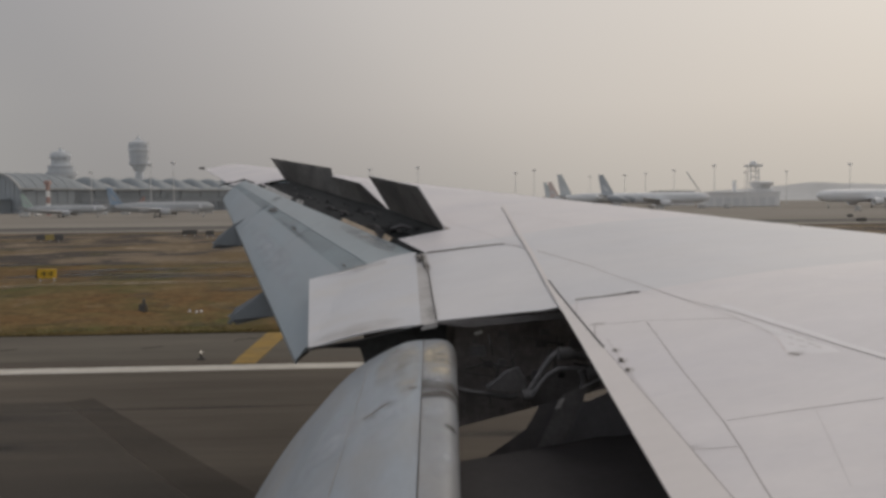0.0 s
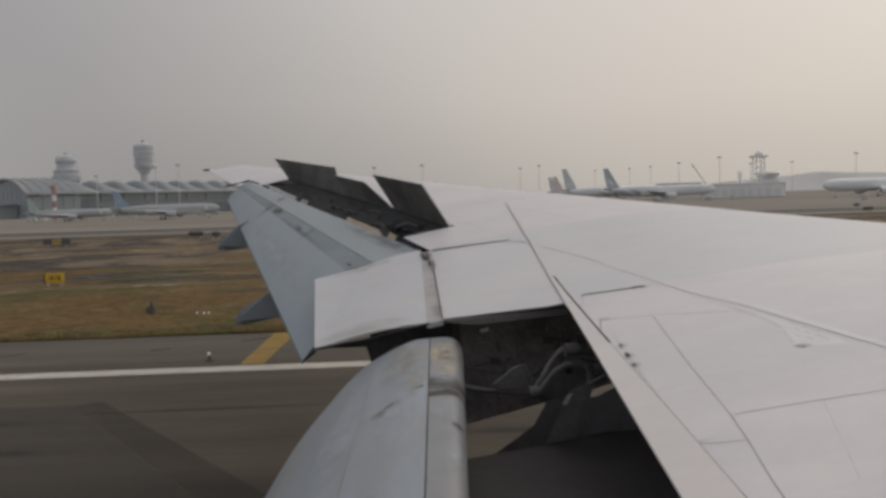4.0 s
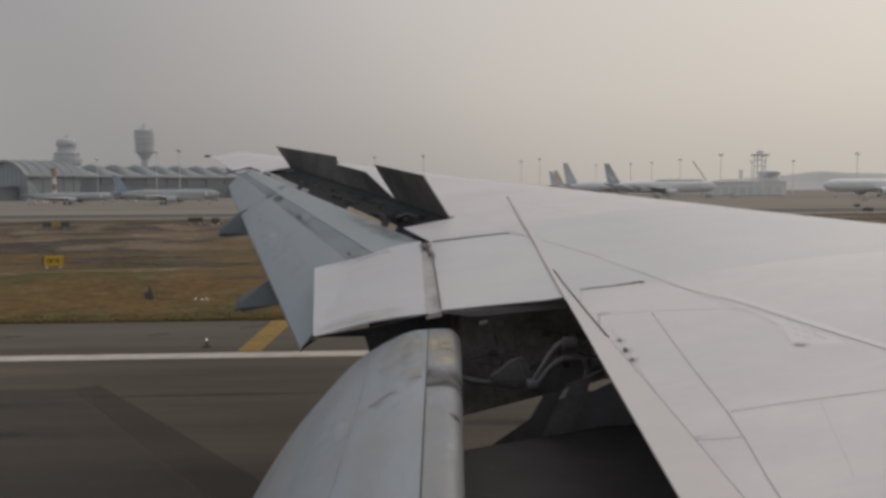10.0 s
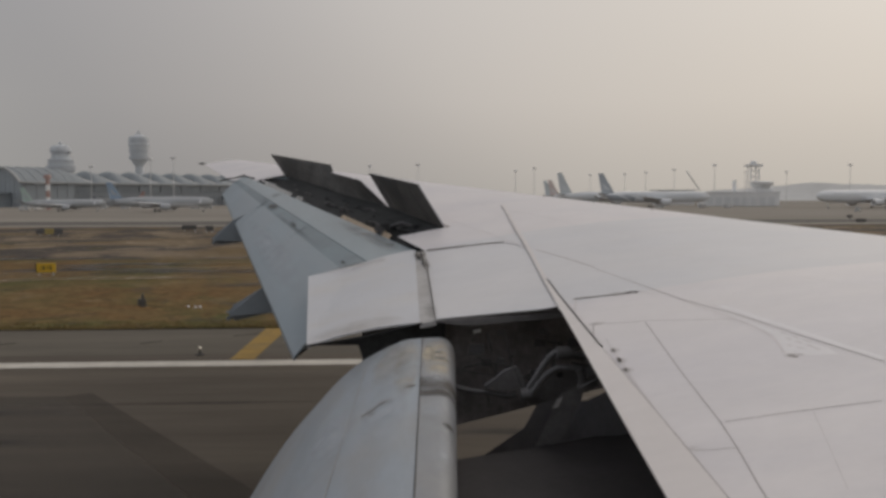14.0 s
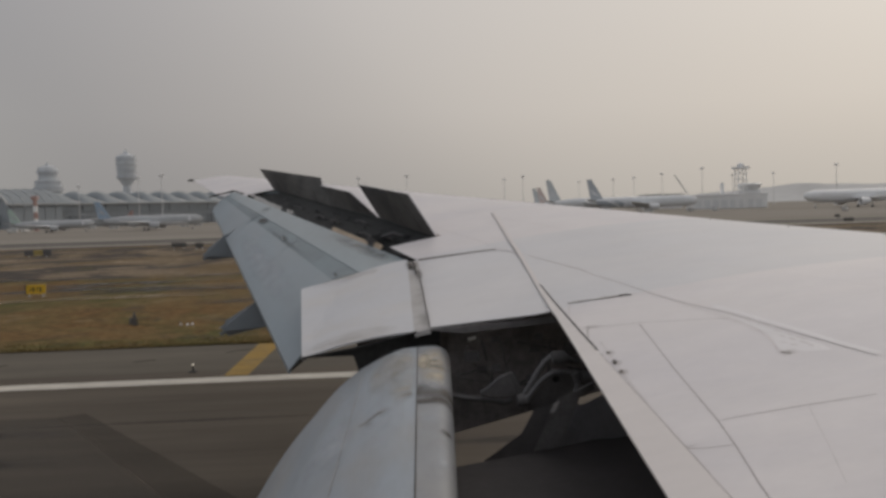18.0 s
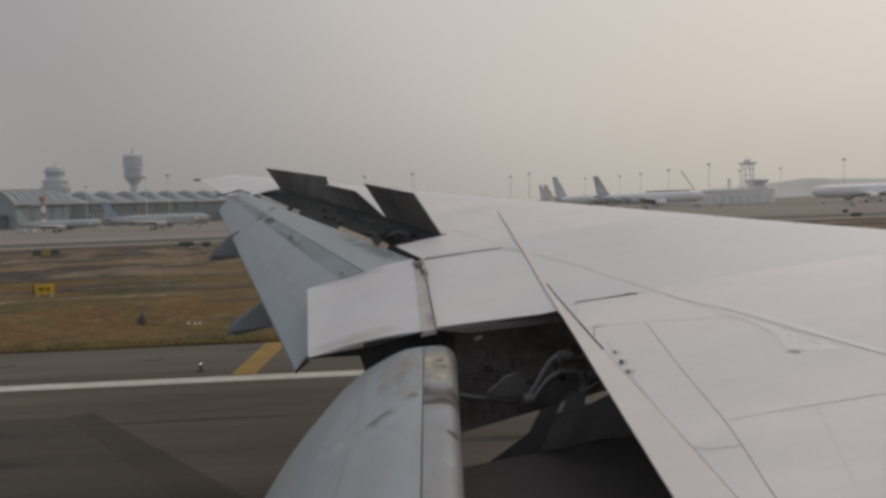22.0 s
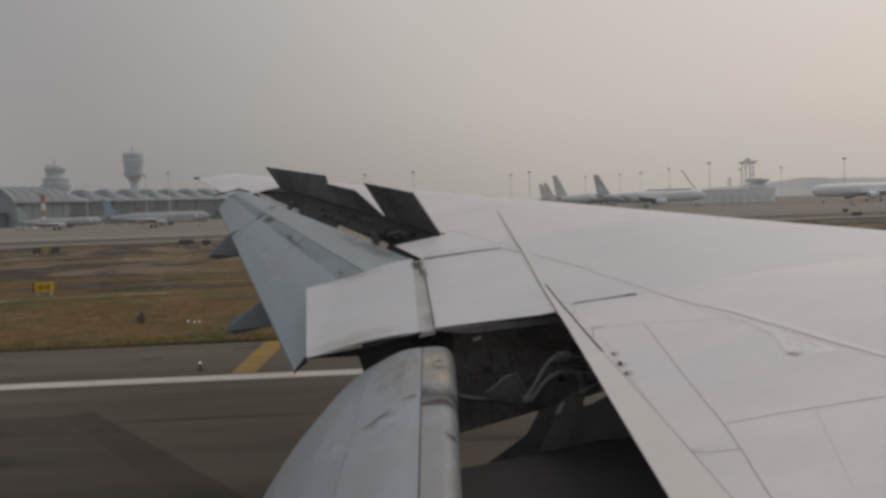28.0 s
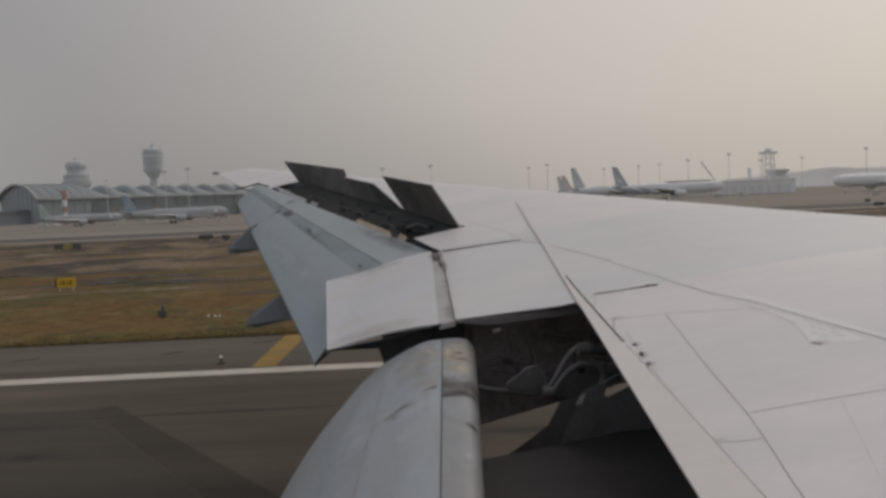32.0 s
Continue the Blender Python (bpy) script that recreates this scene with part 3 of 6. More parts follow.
tagged(part("old_seal_coat", film(lambda u, v: Vector((-19.0, 24.0, 0.0138)).lerp(STRIP0 + Vector((-0.03, 0, 0)), u) * (1 - v) + (STRIP0 + STRIP_RUN + Vector((-0.03 - 14.0 * (1 - u), 0, -0.0004))) * v, 12, 8), M_GREYVEIL), "greyish painted veil beside the dark band", "road stain", kind="structure")


def grass_edge():
    """Ragged tufts along the verge's edge."""
    rnd = random.Random(4)
    verts, faces = [], []
    for i in range(9000):
        x = rnd.uniform(-32, 3)
        y = 36.0 + (rnd.random() ** 3) * 2.2
        h = rnd.uniform(0.02, 0.075)
        a = rnd.uniform(0, math.pi)
        w = rnd.uniform(0.02, 0.06)
        n = len(verts)
        dx, dy = math.cos(a) * w, math.sin(a) * w
        lx, ly = rnd.uniform(-0.06, 0.06), rnd.uniform(-0.06, 0.06)
        verts += [(x - dx, y - dy, 0.03), (x + dx, y + dy, 0.03), (x + lx, y + ly, 0.04 + h)]
        faces.append((n, n + 1, n + 2))
    me = bpy.data.meshes.new("grass_tufts")
    me.from_pydata(verts, [], faces)
    me.materials.append(M_BLADE)
    tagged(new("grass_tufts", me), "ragged dry grass tufts along the verge edge", "grass", kind="stuff")


grass_edge()


# ---- the airliner whose wing is seen ----
EYE_Z = 5.3


def x_rear(y):
    return -0.3 if y < 12.5 else -0.3 - (y - 12.5) * 0.33


def x_front(y):
    return 11.8 - (y - 2) * 0.57


def skin_z(x, y):
    ch = x_front(y) - x_rear(y)
    q = min(max((x - x_rear(y)) / ch, -0.3), 1.0)
    g = math.sin(math.pi / 2 * q / 0.8) if q < 0.8 else 1 - 0.55 * ((q - 0.8) / 0.2) ** 2
    # the leading edge is lowered towards the wing root to fit the camera's view
    root = min(max((12.8 - y) / 2.4, 0.0), 1.4) * min(max((q - 0.45) / 0.35, 0.0), 1.0)
    return EYE_Z - 2.23 + 0.108 * y + (0.0885 * ch + 0.08) * g - 0.04 * root


def on_skin(p, lift=0.0):
    return Vector((p[0], p[1], skin_z(*p) + lift))


airliner = empty("airliner", "white wide-body airliner rolling out with flaps lowered and spoilers raised", "aircraft")


def wing_panel(name, y0, y1, xa0, xa1, nu=24, nv=12, front=True, xb0=0.0, xb1=0.0, thick=0.012, mat=M_WHITE, label=""):
    def fn(u, v):
        y = y0 + (y1 - y0) * v
        xa = xa0 + (xa1 - xa0) * v
        xb = x_front(y) if front else xb0 + (xb1 - xb0) * v
        x = xa + (xb - xa) * u
        return Vector((x, y, skin_z(x, y)))
    return part(name, sheet(fn, nu, nv, thick), mat, wing, label, True)


wing = new("wing")
wing.parent = airliner
wing["label"] = "white painted wing with panel seams"


def near_panel(u, v):
    """The panel outboard of the bay, whose inner edge runs slightly aslant."""
    xa = 0.37
    x = xa + (x_front(8.2 + 4.42 * v) - xa) * u
    y0 = max(8.2, 8.6 - (x - 0.37) * 0.395)
    y = y0 + (12.62 - y0) * v
    return Vector((x, y, skin_z(x, y)))


HINGE0, HINGE1 = (0.75, 13.9), (-3.20, 24.9)
wing_panel("skin_panel", -0.6, 8.2, 1.57, 1.57, 40, 16)
part("skin_panel", sheet(near_panel, 40, 12, 0.012), M_COOL, wing, "", True)
wing_panel("skin_panel", 12.62, 13.9, 0.38, 0.0, 40, 5)
wing_panel("skin_panel", 13.9, 24.9, HINGE0[0] + 0.09, HINGE1[0] + 0.09, 36, 24)


def tip_panel(u, v):
    """The outermost skin, its trailing edge lowered to fit the camera's view."""
    y = 24.9 + 7.4 * v
    a = min(1.0, (y - 24.9) / 1.1)
    b = max(0.0, (y - 26.0) / 6.3)
    xa = -3.95 + a * -0.99 + b * -2.09
    za = skin_z(-3.95, 24.9) + a * (5.88 - skin_z(-3.95, 24.9)) + b * 0.73
    x = xa + (x_front(y) - xa) * u
    return Vector((x, y, skin_z(x, y) + (za - skin_z(xa, y)) * (1 - u) ** 2))


part("skin_panel", sheet(tip_panel, 20, 20, 0.012), M_WHITE, wing, "wing tip panel shaped to fit the view", True)


def lower_skin():
    """The wing's underside, a shallow belly below the upper skin."""
    def fn(u, v):
        y = -0.6 + 32.6 * v
        xa = 1.9 if y < 9.2 else 1.0 if y < 13.9 else 1.05 - (y - 13.9) * 0.36 if y < 24.9 else -3.5 - (y - 24.9) * 0.41
        x = xa + (x_front(y) - xa) * u
        ch = x_front(y) - xa
        return Vector((x, y, skin_z(x, y) - 0.04 - 0.10 * ch * math.sin(math.pi * min(1.0, u * 0.96)) ** 0.7))
    return sheet(fn, 20, 24, 0.03)


part("lower_skin", lower_skin(), M_FLAP, wing, "grey wing underside", True)


def seam(points, width, mat, label="", lift=0.0012, name="seam"):
    """A flat strip laid on the skin along plan points."""
    pts = []
    for a, b in zip(points, points[1:]):
        n = max(2, int((Vector(b) - Vector(a)).length / 0.12))
        pts += [Vector(a).lerp(Vector(b), i / n) for i in range(n)]
    pts.append(Vector(points[-1]))
    bm = bmesh.new()
    uv = bm.loops.layers.uv.new("UVMap")
    last = None
    for i, p in enumerate(pts):
        d = (pts[min(i + 1, len(pts) - 1)] - pts[max(i - 1, 0)]).normalized()
        nrm = Vector((-d.y, d.x)) * width / 2
        pair = [bm.verts.new(on_skin(p + nrm, lift)), bm.verts.new(on_skin(p - nrm, lift))]
        if last:
            f = bm.faces.new((last[0], last[1], pair[1], pair[0]))
            for lp, q in zip(f.loops, ((0.0, 0.5), (1.0, 0.5), (1.0, 0.5), (0.0, 0.5))):
                lp[uv].uv = q
        last = pair
    return part(name, bm, mat, wing, label)


seam([(1.78, 11.14), (2.00, 10.31), (2.18, 9.57)], 0.017, M_SEAM)
seam([(2.17, 9.50), (2.36, 8.58), (2.55, 7.66), (2.76, 6.98), (2.94, 6.19), (3.13, 5.43)], 0.010, M_SEAM, "", 0.0016)
seam([(0.82, 14.50), (1.39, 12.78), (1.78, 11.14)], 0.009, M_FAINT, "", 0.006)
seam([(0.40, 12.55), (0.70, 12.43), (0.94, 12.33)], 0.11, M_DARKSEAM, "", 0.006)
seam([(0.94, 12.33), (1.20, 12.22), (1.47, 12.09)], 0.075, M_DARKSEAM, "", 0.006)
seam([(1.47, 12.09), (1.69, 11.41)], 0.02, M_FAINT, "", 0.006)
seam([(1.70, 8.335), (1.95, 8.27), (2.21, 8.20)], 0.031, M_DARKSEAM, "", 0.003)
seam([(2.17, 8.22), (2.23, 8.22), (2.28, 8.17)], 0.045, M_BLACK, "dark oil spot", 0.006, "stain")
seam([(2.29, 8.19), (2.47, 8.14), (2.46, 7.99)], 0.010, M_FAINT)
seam([(2.46, 8.07), (2.58, 7.45), (2.69, 6.92), (2.75, 6.58), (2.76, 6.35), (2.74, 6.15), (2.68, 5.91), (2.69, 5.83)], 0.008, M_RUST, "", 0.0016)
seam([(2.68, 5.84), (2.72, 5.77)], 0.014, M_DARKSEAM, "", 0.002)
seam([(1.72, 8.33), (1.61, 7.87)], 0.014, M_FAINT)
seam([(1.67, 7.37), (2.09, 7.21), (2.39, 7.03), (2.65, 6.88), (2.70, 6.84)], 0.008, M_SEAM)
seam([(1.67, 7.37), (1.61, 7.10)], 0.010, M_SEAM)
seam([(2.07, 7.18), (1.95, 5.89), (1.88, 4.95), (1.83, 4.54), (1.77, 4.14), (1.72, 3.73)], 0.008, M_SEAM)
seam([(1.90, 4.95), (2.23, 4.92), (2.79, 4.85)], 0.008, M_SEAM)
seam([(2.39, 4.86), (2.23, 4.32), (2.12, 3.96)], 0.005, M_FAINT)
seam([(1.55, 4.70), (1.70, 4.63), (1.83, 4.60)], 0.008, M_SEAM)
seam([(1.67, 6.92), (1.62, 5.94), (1.60, 5.30), (1.55, 4.69)], 0.012, M_FAINT)
seam([(2.42, 12.47), (3.26, 9.00), (4.07, 7.02)], 0.0035, M_FAINT)
seam([(-6.47, 32.18), (-5.42, 29.74), (-4.54, 27.60)], 0.05, M_SEAM, "", 0.006)
seam([(1.03, 16.32), (2.21, 13.73), (3.18, 10.80)], 0.007, M_FAINT, "", 0.006)
for a, b in ([(1.65, 6.61), (1.65, 6.57)], [(1.64, 6.39), (1.63, 6.30)], [(1.62, 6.13), (1.62, 6.09)]):
    seam([a, b], 0.026, M_BLACK, "", 0.007, "fastener_hole")


def skin_smear(x, y, lx, ly, mat, turn=0.0):
    """A patch of dirt lying on the skin, lx by ly metres, turned by degrees."""
    c, n = math.cos(radians(turn)), math.sin(radians(turn))

    def fn(u, v):
        a, b = (u - 0.5) * lx, (v - 0.5) * ly
        return on_skin((x + a * c - b * n, y + a * n + b * c), 0.0075)
    part("smear", film(fn, 6, 6), mat, wing, "faint smear of dirt or pale tone")


for x, y, lx, ly, mat, turn in ((1.60, 4.69, 0.16, 0.05, M_DIRT, -10), (1.66, 6.58, 0.10, 0.16, M_DIRT, 0), (1.645, 6.33, 0.10, 0.16, M_DIRT, 0), (1.63, 6.10, 0.10, 0.16, M_DIRT, 0),
                                (2.10, 8.235, 0.40, 0.11, M_DIRT, -13), (1.80, 8.31, 0.30, 0.08, M_DIRT, -13), (1.70, 7.37, 0.20, 0.12, M_DIRT, -20), (2.71, 5.80, 0.16, 0.14, M_DIRT, 0)):
    skin_smear(x, y, lx, ly, mat, turn)


def decal(points, mat, label, lift):
    """A flat painted patch lying on the skin."""
    bm = bmesh.new()
    top = [bm.verts.new(on_skin(p, lift)) for p in points]
    bm.faces.new(top)
    return part("marking", bm, mat, wing, label)


seam([(2.74, 7.29), (2.82, 7.00), (2.89, 6.65), (2.98, 6.27), (3.06, 5.87), (3.16, 5.47)], 0.06, M_MARK, "pale stencilled walkway line", 0.0008, "marking")
decal([(2.74, 6.74), (2.84, 6.43), (2.91, 6.09), (2.97, 5.85), (2.97, 5.70), (2.81, 5.76), (2.69, 5.87), (2.73, 6.06), (2.78, 6.29), (2.77, 6.49)], M_MARK, "pale stencilled access patch", 0.001)
for a, b in ([(2.86, 6.35), (2.87, 6.26)], [(2.89, 6.22), (2.90, 6.15)], [(2.91, 6.10), (2.93, 6.01)], [(2.83, 6.19), (2.84, 6.14)], [(2.85, 6.09), (2.87, 6.03)], [(2.88, 5.98), (2.90, 5.92)], [(2.77, 6.04), (2.79, 6.00)], [(2.80, 5.96), (2.83, 5.91)], [(2.89, 5.90), (2.91, 5.84)]):
    seam([a, b], 0.018, M_FAINT, "faded bar of stencilled lettering", 0.0018, "lettering_bar")

for k in range(16):
    y = 8.6 + k * 1.25
    x = x_rear(y) + (x_front(y) - x_rear(y)) * 0.80
    z = skin_z(x, y)
    part("vortex_generator", prism([(x - 0.02, y, z - 0.01), (x + 0.025, y + 0.01, z - 0.01), (x - 0.01, y + 0.004, z + 0.016)], (0.0, 0.01, 0)), M_SEAM, wing, "small dark vortex fin")

# the stowed inner spoiler's edge: a low strip along the wing, wider towards the fuselage and hanging over the bay
EDGE_AFT = ((15.15, 1.80), (11.73, 1.70), (9.10, 1.555), (7.02, 1.46), (5.20, 1.37), (3.60, 1.295))
EDGE_FORE = ((15.15, 1.845), (11.73, 1.74), (9.10, 1.592), (7.02, 1.580), (5.20, 1.585), (3.60, 1.58))


def edge_at(line, y):
    for (y0, x0), (y1, x1) in zip(line, line[1:]):
        if y >= y1:
            return x0 + (x1 - x0) * (y0 - y) / (y0 - y1)
    return line[-1][1]


def spoiler_strip(u, v):
    y = 15.15 - 11.55 * v
    a, b = edge_at(EDGE_AFT, y), edge_at(EDGE_FORE, y)
    return on_skin((a + (b - a) * u, y), 0.018)


part("inner_spoiler", sheet(spoiler_strip, 3, 48, 0.014), M_BLADEPAINT, airliner, "pale lowered edge of the inner spoiler panel", True)
part("spoiler_edge", tube([on_skin((edge_at(EDGE_AFT, y) - 0.004, y), 0.010) for y in (15.1, 13.5, 12.0, 10.5, 9.2, 8.0)], 0.007, 6), M_STRIP, airliner, "thin dark edge of the inner spoiler")
part("spoiler_joint", tube([on_skin((edge_at(EDGE_FORE, y) + 0.004, y), 0.012) for y in (6.6, 5.8, 5.0, 4.3, 3.6)], 0.006, 5), M_SEAM, airliner, "faint joint along the spoiler hinge")
part("spoiler_gap", tube([on_skin((edge_at(EDGE_FORE, y) + 0.004, y), 0.012) for y in (9.3, 8.6, 7.9, 7.2, 6.7)], 0.011, 6), M_BLACK, airliner, "dark seal line along the spoiler hinge")


def raised_spoiler(h_in, h_out, f_in, f_out, label):
    a, b, c, d = on_skin(h_in), on_skin(h_out), Vector(f_out), Vector(f_in)
    n = (b - a).cross(d - a).normalized()
    if n.x < 0:
        n = -n
    sp = part("spoiler", sheet(quad_fn(a, b, c, d), 4, 3, drop=n * 0.02), M_WHITE, airliner, label)
    mid = (a + b + c + d) / 4
    low = sheet(quad_fn(*(p + (p - mid) * 0.008 - n * 0.003 for p in (a, b, c, d))), 4, 3, drop=-n * 0.012)
    part("underside", low, M_UNDER, sp, "dark underside with its shade in the colour")
    for t in (0.18, 0.5, 0.82):
        p0, p1 = a.lerp(b, t), d.lerp(c, t)
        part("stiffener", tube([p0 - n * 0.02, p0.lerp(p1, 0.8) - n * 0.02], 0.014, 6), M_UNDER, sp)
    return sp


raised_spoiler((0.74, 13.92), (-0.16, 16.75), (0.32, 14.24, 5.56), (-0.56, 17.31, 5.83), "raised spoiler panel, white above and dark beneath")
raised_spoiler((-0.22, 16.9), (-1.37, 19.85), (-0.77, 17.72, 5.70), (-1.60, 20.69, 5.95), "half raised spoiler panel, white above and dark beneath")
raised_spoiler((-1.34, 19.8), (-3.18, 24.85), (-1.58, 20.80, 6.13), (-3.66, 25.55, 6.62), "fully raised spoiler panel, white above and dark beneath")

# open bay under the raised spoilers, its recess shade put into a near-black colour
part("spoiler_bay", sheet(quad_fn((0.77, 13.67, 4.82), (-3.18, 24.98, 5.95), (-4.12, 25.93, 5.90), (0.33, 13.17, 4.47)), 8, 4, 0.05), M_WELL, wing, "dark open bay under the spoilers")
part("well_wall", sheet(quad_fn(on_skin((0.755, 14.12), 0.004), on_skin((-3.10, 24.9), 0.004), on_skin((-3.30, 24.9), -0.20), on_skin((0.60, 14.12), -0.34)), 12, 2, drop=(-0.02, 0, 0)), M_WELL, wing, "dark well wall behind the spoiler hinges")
lump = random.Random(5)
for k in range(64):
    t = 0.04 + 0.92 * (k + 0.5) / 64
    p0, p1 = Vector((0.65, 13.88, 4.81)).lerp(Vector((-3.08, 24.87, 5.90)), t), Vector((0.29, 13.08, 4.53)).lerp(Vector((-3.91, 25.62, 5.86)), t)
    q = p0.lerp(p1, lump.uniform(0.15, 0.75)) + Vector((0, lump.uniform(-0.1, 0.1), 0.0))
    w = lump.uniform(0.018, 0.050)
    mat = (M_WELL, M_UNDER, M_WELL, M_STRUT)[k % 4]
    if k % 3 == 0:
        part("well_pipe", tube([q, q + Vector((-0.10, 0.30, 0.05 + w * 0.5)), q + Vector((-0.26, 0.75, 0.06))], 0.010 + 0.2 * w, 6), mat, wing)
    else:
        part("well_fitting", boxed(q - Vector((w, w * 1.8, w * 0.6)), q + Vector((w, w * 1.8, w * 0.8)), w * 0.3), mat, wing)
for k in range(9):
    q = Vector((-0.14, 14.70, 4.87)) + Vector((lump.uniform(-0.22, 0.16), lump.uniform(-0.2, 0.5), lump.uniform(-0.10, 0.05)))
    w = lump.uniform(0.03, 0.065)
    part("well_fitting", boxed(q - Vector((w, w, w)), q + Vector((w, w * 1.4, w)), w * 0.3), (M_WELL, M_STRUT, M_BLACK)[k % 3], wing)
part("edge_trim", tube([(-3.68, 23.80, 5.83), (-3.25, 23.76, 5.65), (-2.85, 23.73, 5.47)], 0.03, 6), M_WHITE, wing, "white edge trim")
part("bay_bracket", boxed((-0.34, 14.57, 4.66), (-0.24, 14.67, 4.78), 0.02), M_LINK, wing)
for px in ((-2.79, 23.73, 5.48), (-2.62, 23.22, 5.42), (-0.13, 14.93, 4.85)):
    p = Vector(px)
    part("actuator", tube([p, p + Vector((0.2, -0.1, 0.06)), p + Vector((0.35, -0.15, 0.0))], 0.035), M_LINK, wing)

# flaperon and its worn strip
flaperon = part("flaperon", sheet(quad_fn((-0.92, 8.69, 3.85), (0.21, 8.60, 4.09), (0.24, 12.58, 4.55), (-1.26, 12.24, 4.24)), 10, 10, 0.02), M_FLAPERON, airliner, "white lowered flaperon with dirty edges")


def bow(ob, a, b, amount):
    """Bow a panel upward between its two chord ends."""
    ax = Vector((b[0] - a[0], b[1] - a[1], 0))
    for v in ob.data.vertices:
        t = (Vector((v.co.x - a[0], v.co.y - a[1], 0))).dot(ax) / ax.length_squared
        t = min(max(t, 0), 1)
        v.co.z += amount * 4 * t * (1 - t)


bow(flaperon, (-0.92, 8.69, 3.85), (0.21, 8.60, 4.09), 0.045)
part("seal_strip", sheet(quad_fn((0.21, 8.54, 4.09), (0.37, 8.54, 4.12), (0.39, 12.48, 4.57), (0.24, 12.48, 4.55)), 2, 8, 0.05), M_STRIP, wing, "worn grey strip between the panels")
for a, b, w in (((0.32, 12.28, 4.55), (0.33, 11.37, 4.47), 0.014), ((0.37, 11.16, 4.43), (0.36, 8.52, 4.14), 0.006), ((0.26, 12.28, 4.53), (0.28, 11.88, 4.51), 0.014)):
    part("dark_gap", tube([a, b], w, 6), M_BLACK, wing)
for p0, p1, w, mat in (((0.29, 12.40, 4.572), (0.30, 11.75, 4.50), 0.10, M_SOOT2), ((0.36, 11.8, 4.51), (0.37, 10.9, 4.41), 0.05, M_SOOT2), ((0.33, 9.3, 4.20), (0.32, 8.55, 4.12), 0.09, M_SOOT)):
    part("smear", film(lambda u, v: Vector(p0).lerp(Vector(p1), v) + Vector((w * (2 * u - 1), 0, 0.012)), 3, 6), mat, wing, "sooty smear on the strip")
FL = quad_fn((-0.92, 8.69, 3.85), (0.21, 8.60, 4.09), (0.24, 12.58, 4.55), (-1.26, 12.24, 4.24))
for u0, u1, v0, v1, mat in ((0.0, 0.9, -0.02, 0.12, M_DIRT), (0.05, 0.95, 0.88, 1.0, M_DIRT)):
    def on_flaperon(u, v):
        a = u0 + (u1 - u0) * u
        return FL(a, v0 + (v1 - v0) * v) + Vector((0, 0, 0.045 * 4 * a * (1 - a) + 0.006))
    part("smear", film(on_flaperon, 10, 5), mat, flaperon, "faint smear of dirt or pale tone")
part("flaperon_lip", tube([(-0.92, 8.65, 3.86), (-0.36, 8.61, 3.95), (0.23, 8.54, 4.09)], 0.012, 6), M_BLACK, wing)

# outer flap: aft panel, slot band, front panel
L_IN, L_OUT, U_OUT, U_IN = Vector((-1.24, 10.29, 3.45)), Vector((-4.93, 24.84, 5.46)), Vector((-4.45, 25.65, 5.99)), Vector((0.29, 12.98, 4.53))
outer_flap = new("outer_flap")
outer_flap.parent = airliner
outer_flap["label"] = "grey-blue lowered outer flap"


def flap_point(u, v):
    """u along the span, v from the trailing edge forward."""
    p = L_IN.lerp(L_OUT, u).lerp(U_IN.lerp(U_OUT, u), v)
    lift = 0.16 * math.sin(math.pi * v) ** 0.8 * (1 - 0.5 * u)
    return p + Vector((0, 0, lift))


part("aft_panel", sheet(lambda u, v: flap_point(u, v * 0.50), 20, 8, 0.05), M_FLAP, outer_flap, "", True)
part("slot_band", sheet(lambda u, v: flap_point(u, 0.50 + v * 0.17) - Vector((0, 0, 0.012)), 20, 4, 0.05), M_FLAP_BAND, outer_flap, "stained slot band darkened with painted shade", True)
part("front_panel", sheet(lambda u, v: flap_point(u, 0.67 + v * 0.33), 20, 8, 0.05), M_FLAP_FRONT, outer_flap, "", True)
for u in (0.33, 0.62):
    part("rib_seam", tube([flap_point(u, v) + Vector((0, 0, 0.002)) for v in (0.02, 0.15, 0.3, 0.48, 0.6, 0.8, 0.98)], 0.004, 5), M_FLAP_BAND, outer_flap)
for u0, u1, v0, v1, mat in ((0.60, 0.68, 0.46, 0.70, M_SOOT), (0.36, 0.41, 0.52, 0.59, M_SOOT2), (0.62, 0.66, 0.70, 0.98, M_SOOT), (0.53, 0.60, 0.50, 0.68, M_SOOT2), (0.09, 0.11, 0.53, 0.56, M_SOOT2), (0.22, 0.52, 0.49, 0.56, M_SOOT), (0.03, 0.14, 0.84, 1.0, M_SOOT), (0.02, 0.28, 0.82, 1.0, M_GRIME), (0.1, 0.6, 0.05, 0.35, M_PALE)):
    part("smear", film(lambda u, v: flap_point(u0 + (u1 - u0) * u, v0 + (v1 - v0) * v) + Vector((0, 0, 0.012)), 8, 6), mat, outer_flap, "faint smear of dirt or pale tone")
for u0, u1, h, mat, label in ((0.60, 0.81, 0.085, M_LIP, "pale worn seal lip"), (0.15, 0.30, 0.066, M_LIPTAN, "tan primed seal lip"), (0.10, 0.125, 0.09, M_LIPTAN, "tan primed bracket"), (0.545, 0.56, 0.07, M_LIP, "pale metal fitting"), (0.525, 0.535, 0.08, M_LIP, "pale metal fitting")):
    part("front_lip", sheet(lambda u, v: flap_point(u0 + (u1 - u0) * u, 1.0) + Vector((0.015 + 0.05 * v, 0.01 + 0.02 * v, -0.02 + h * v * (0.75 + 0.25 * u))), 6, 1, drop=(0.02, 0.02, 0)), mat, outer_flap, label)
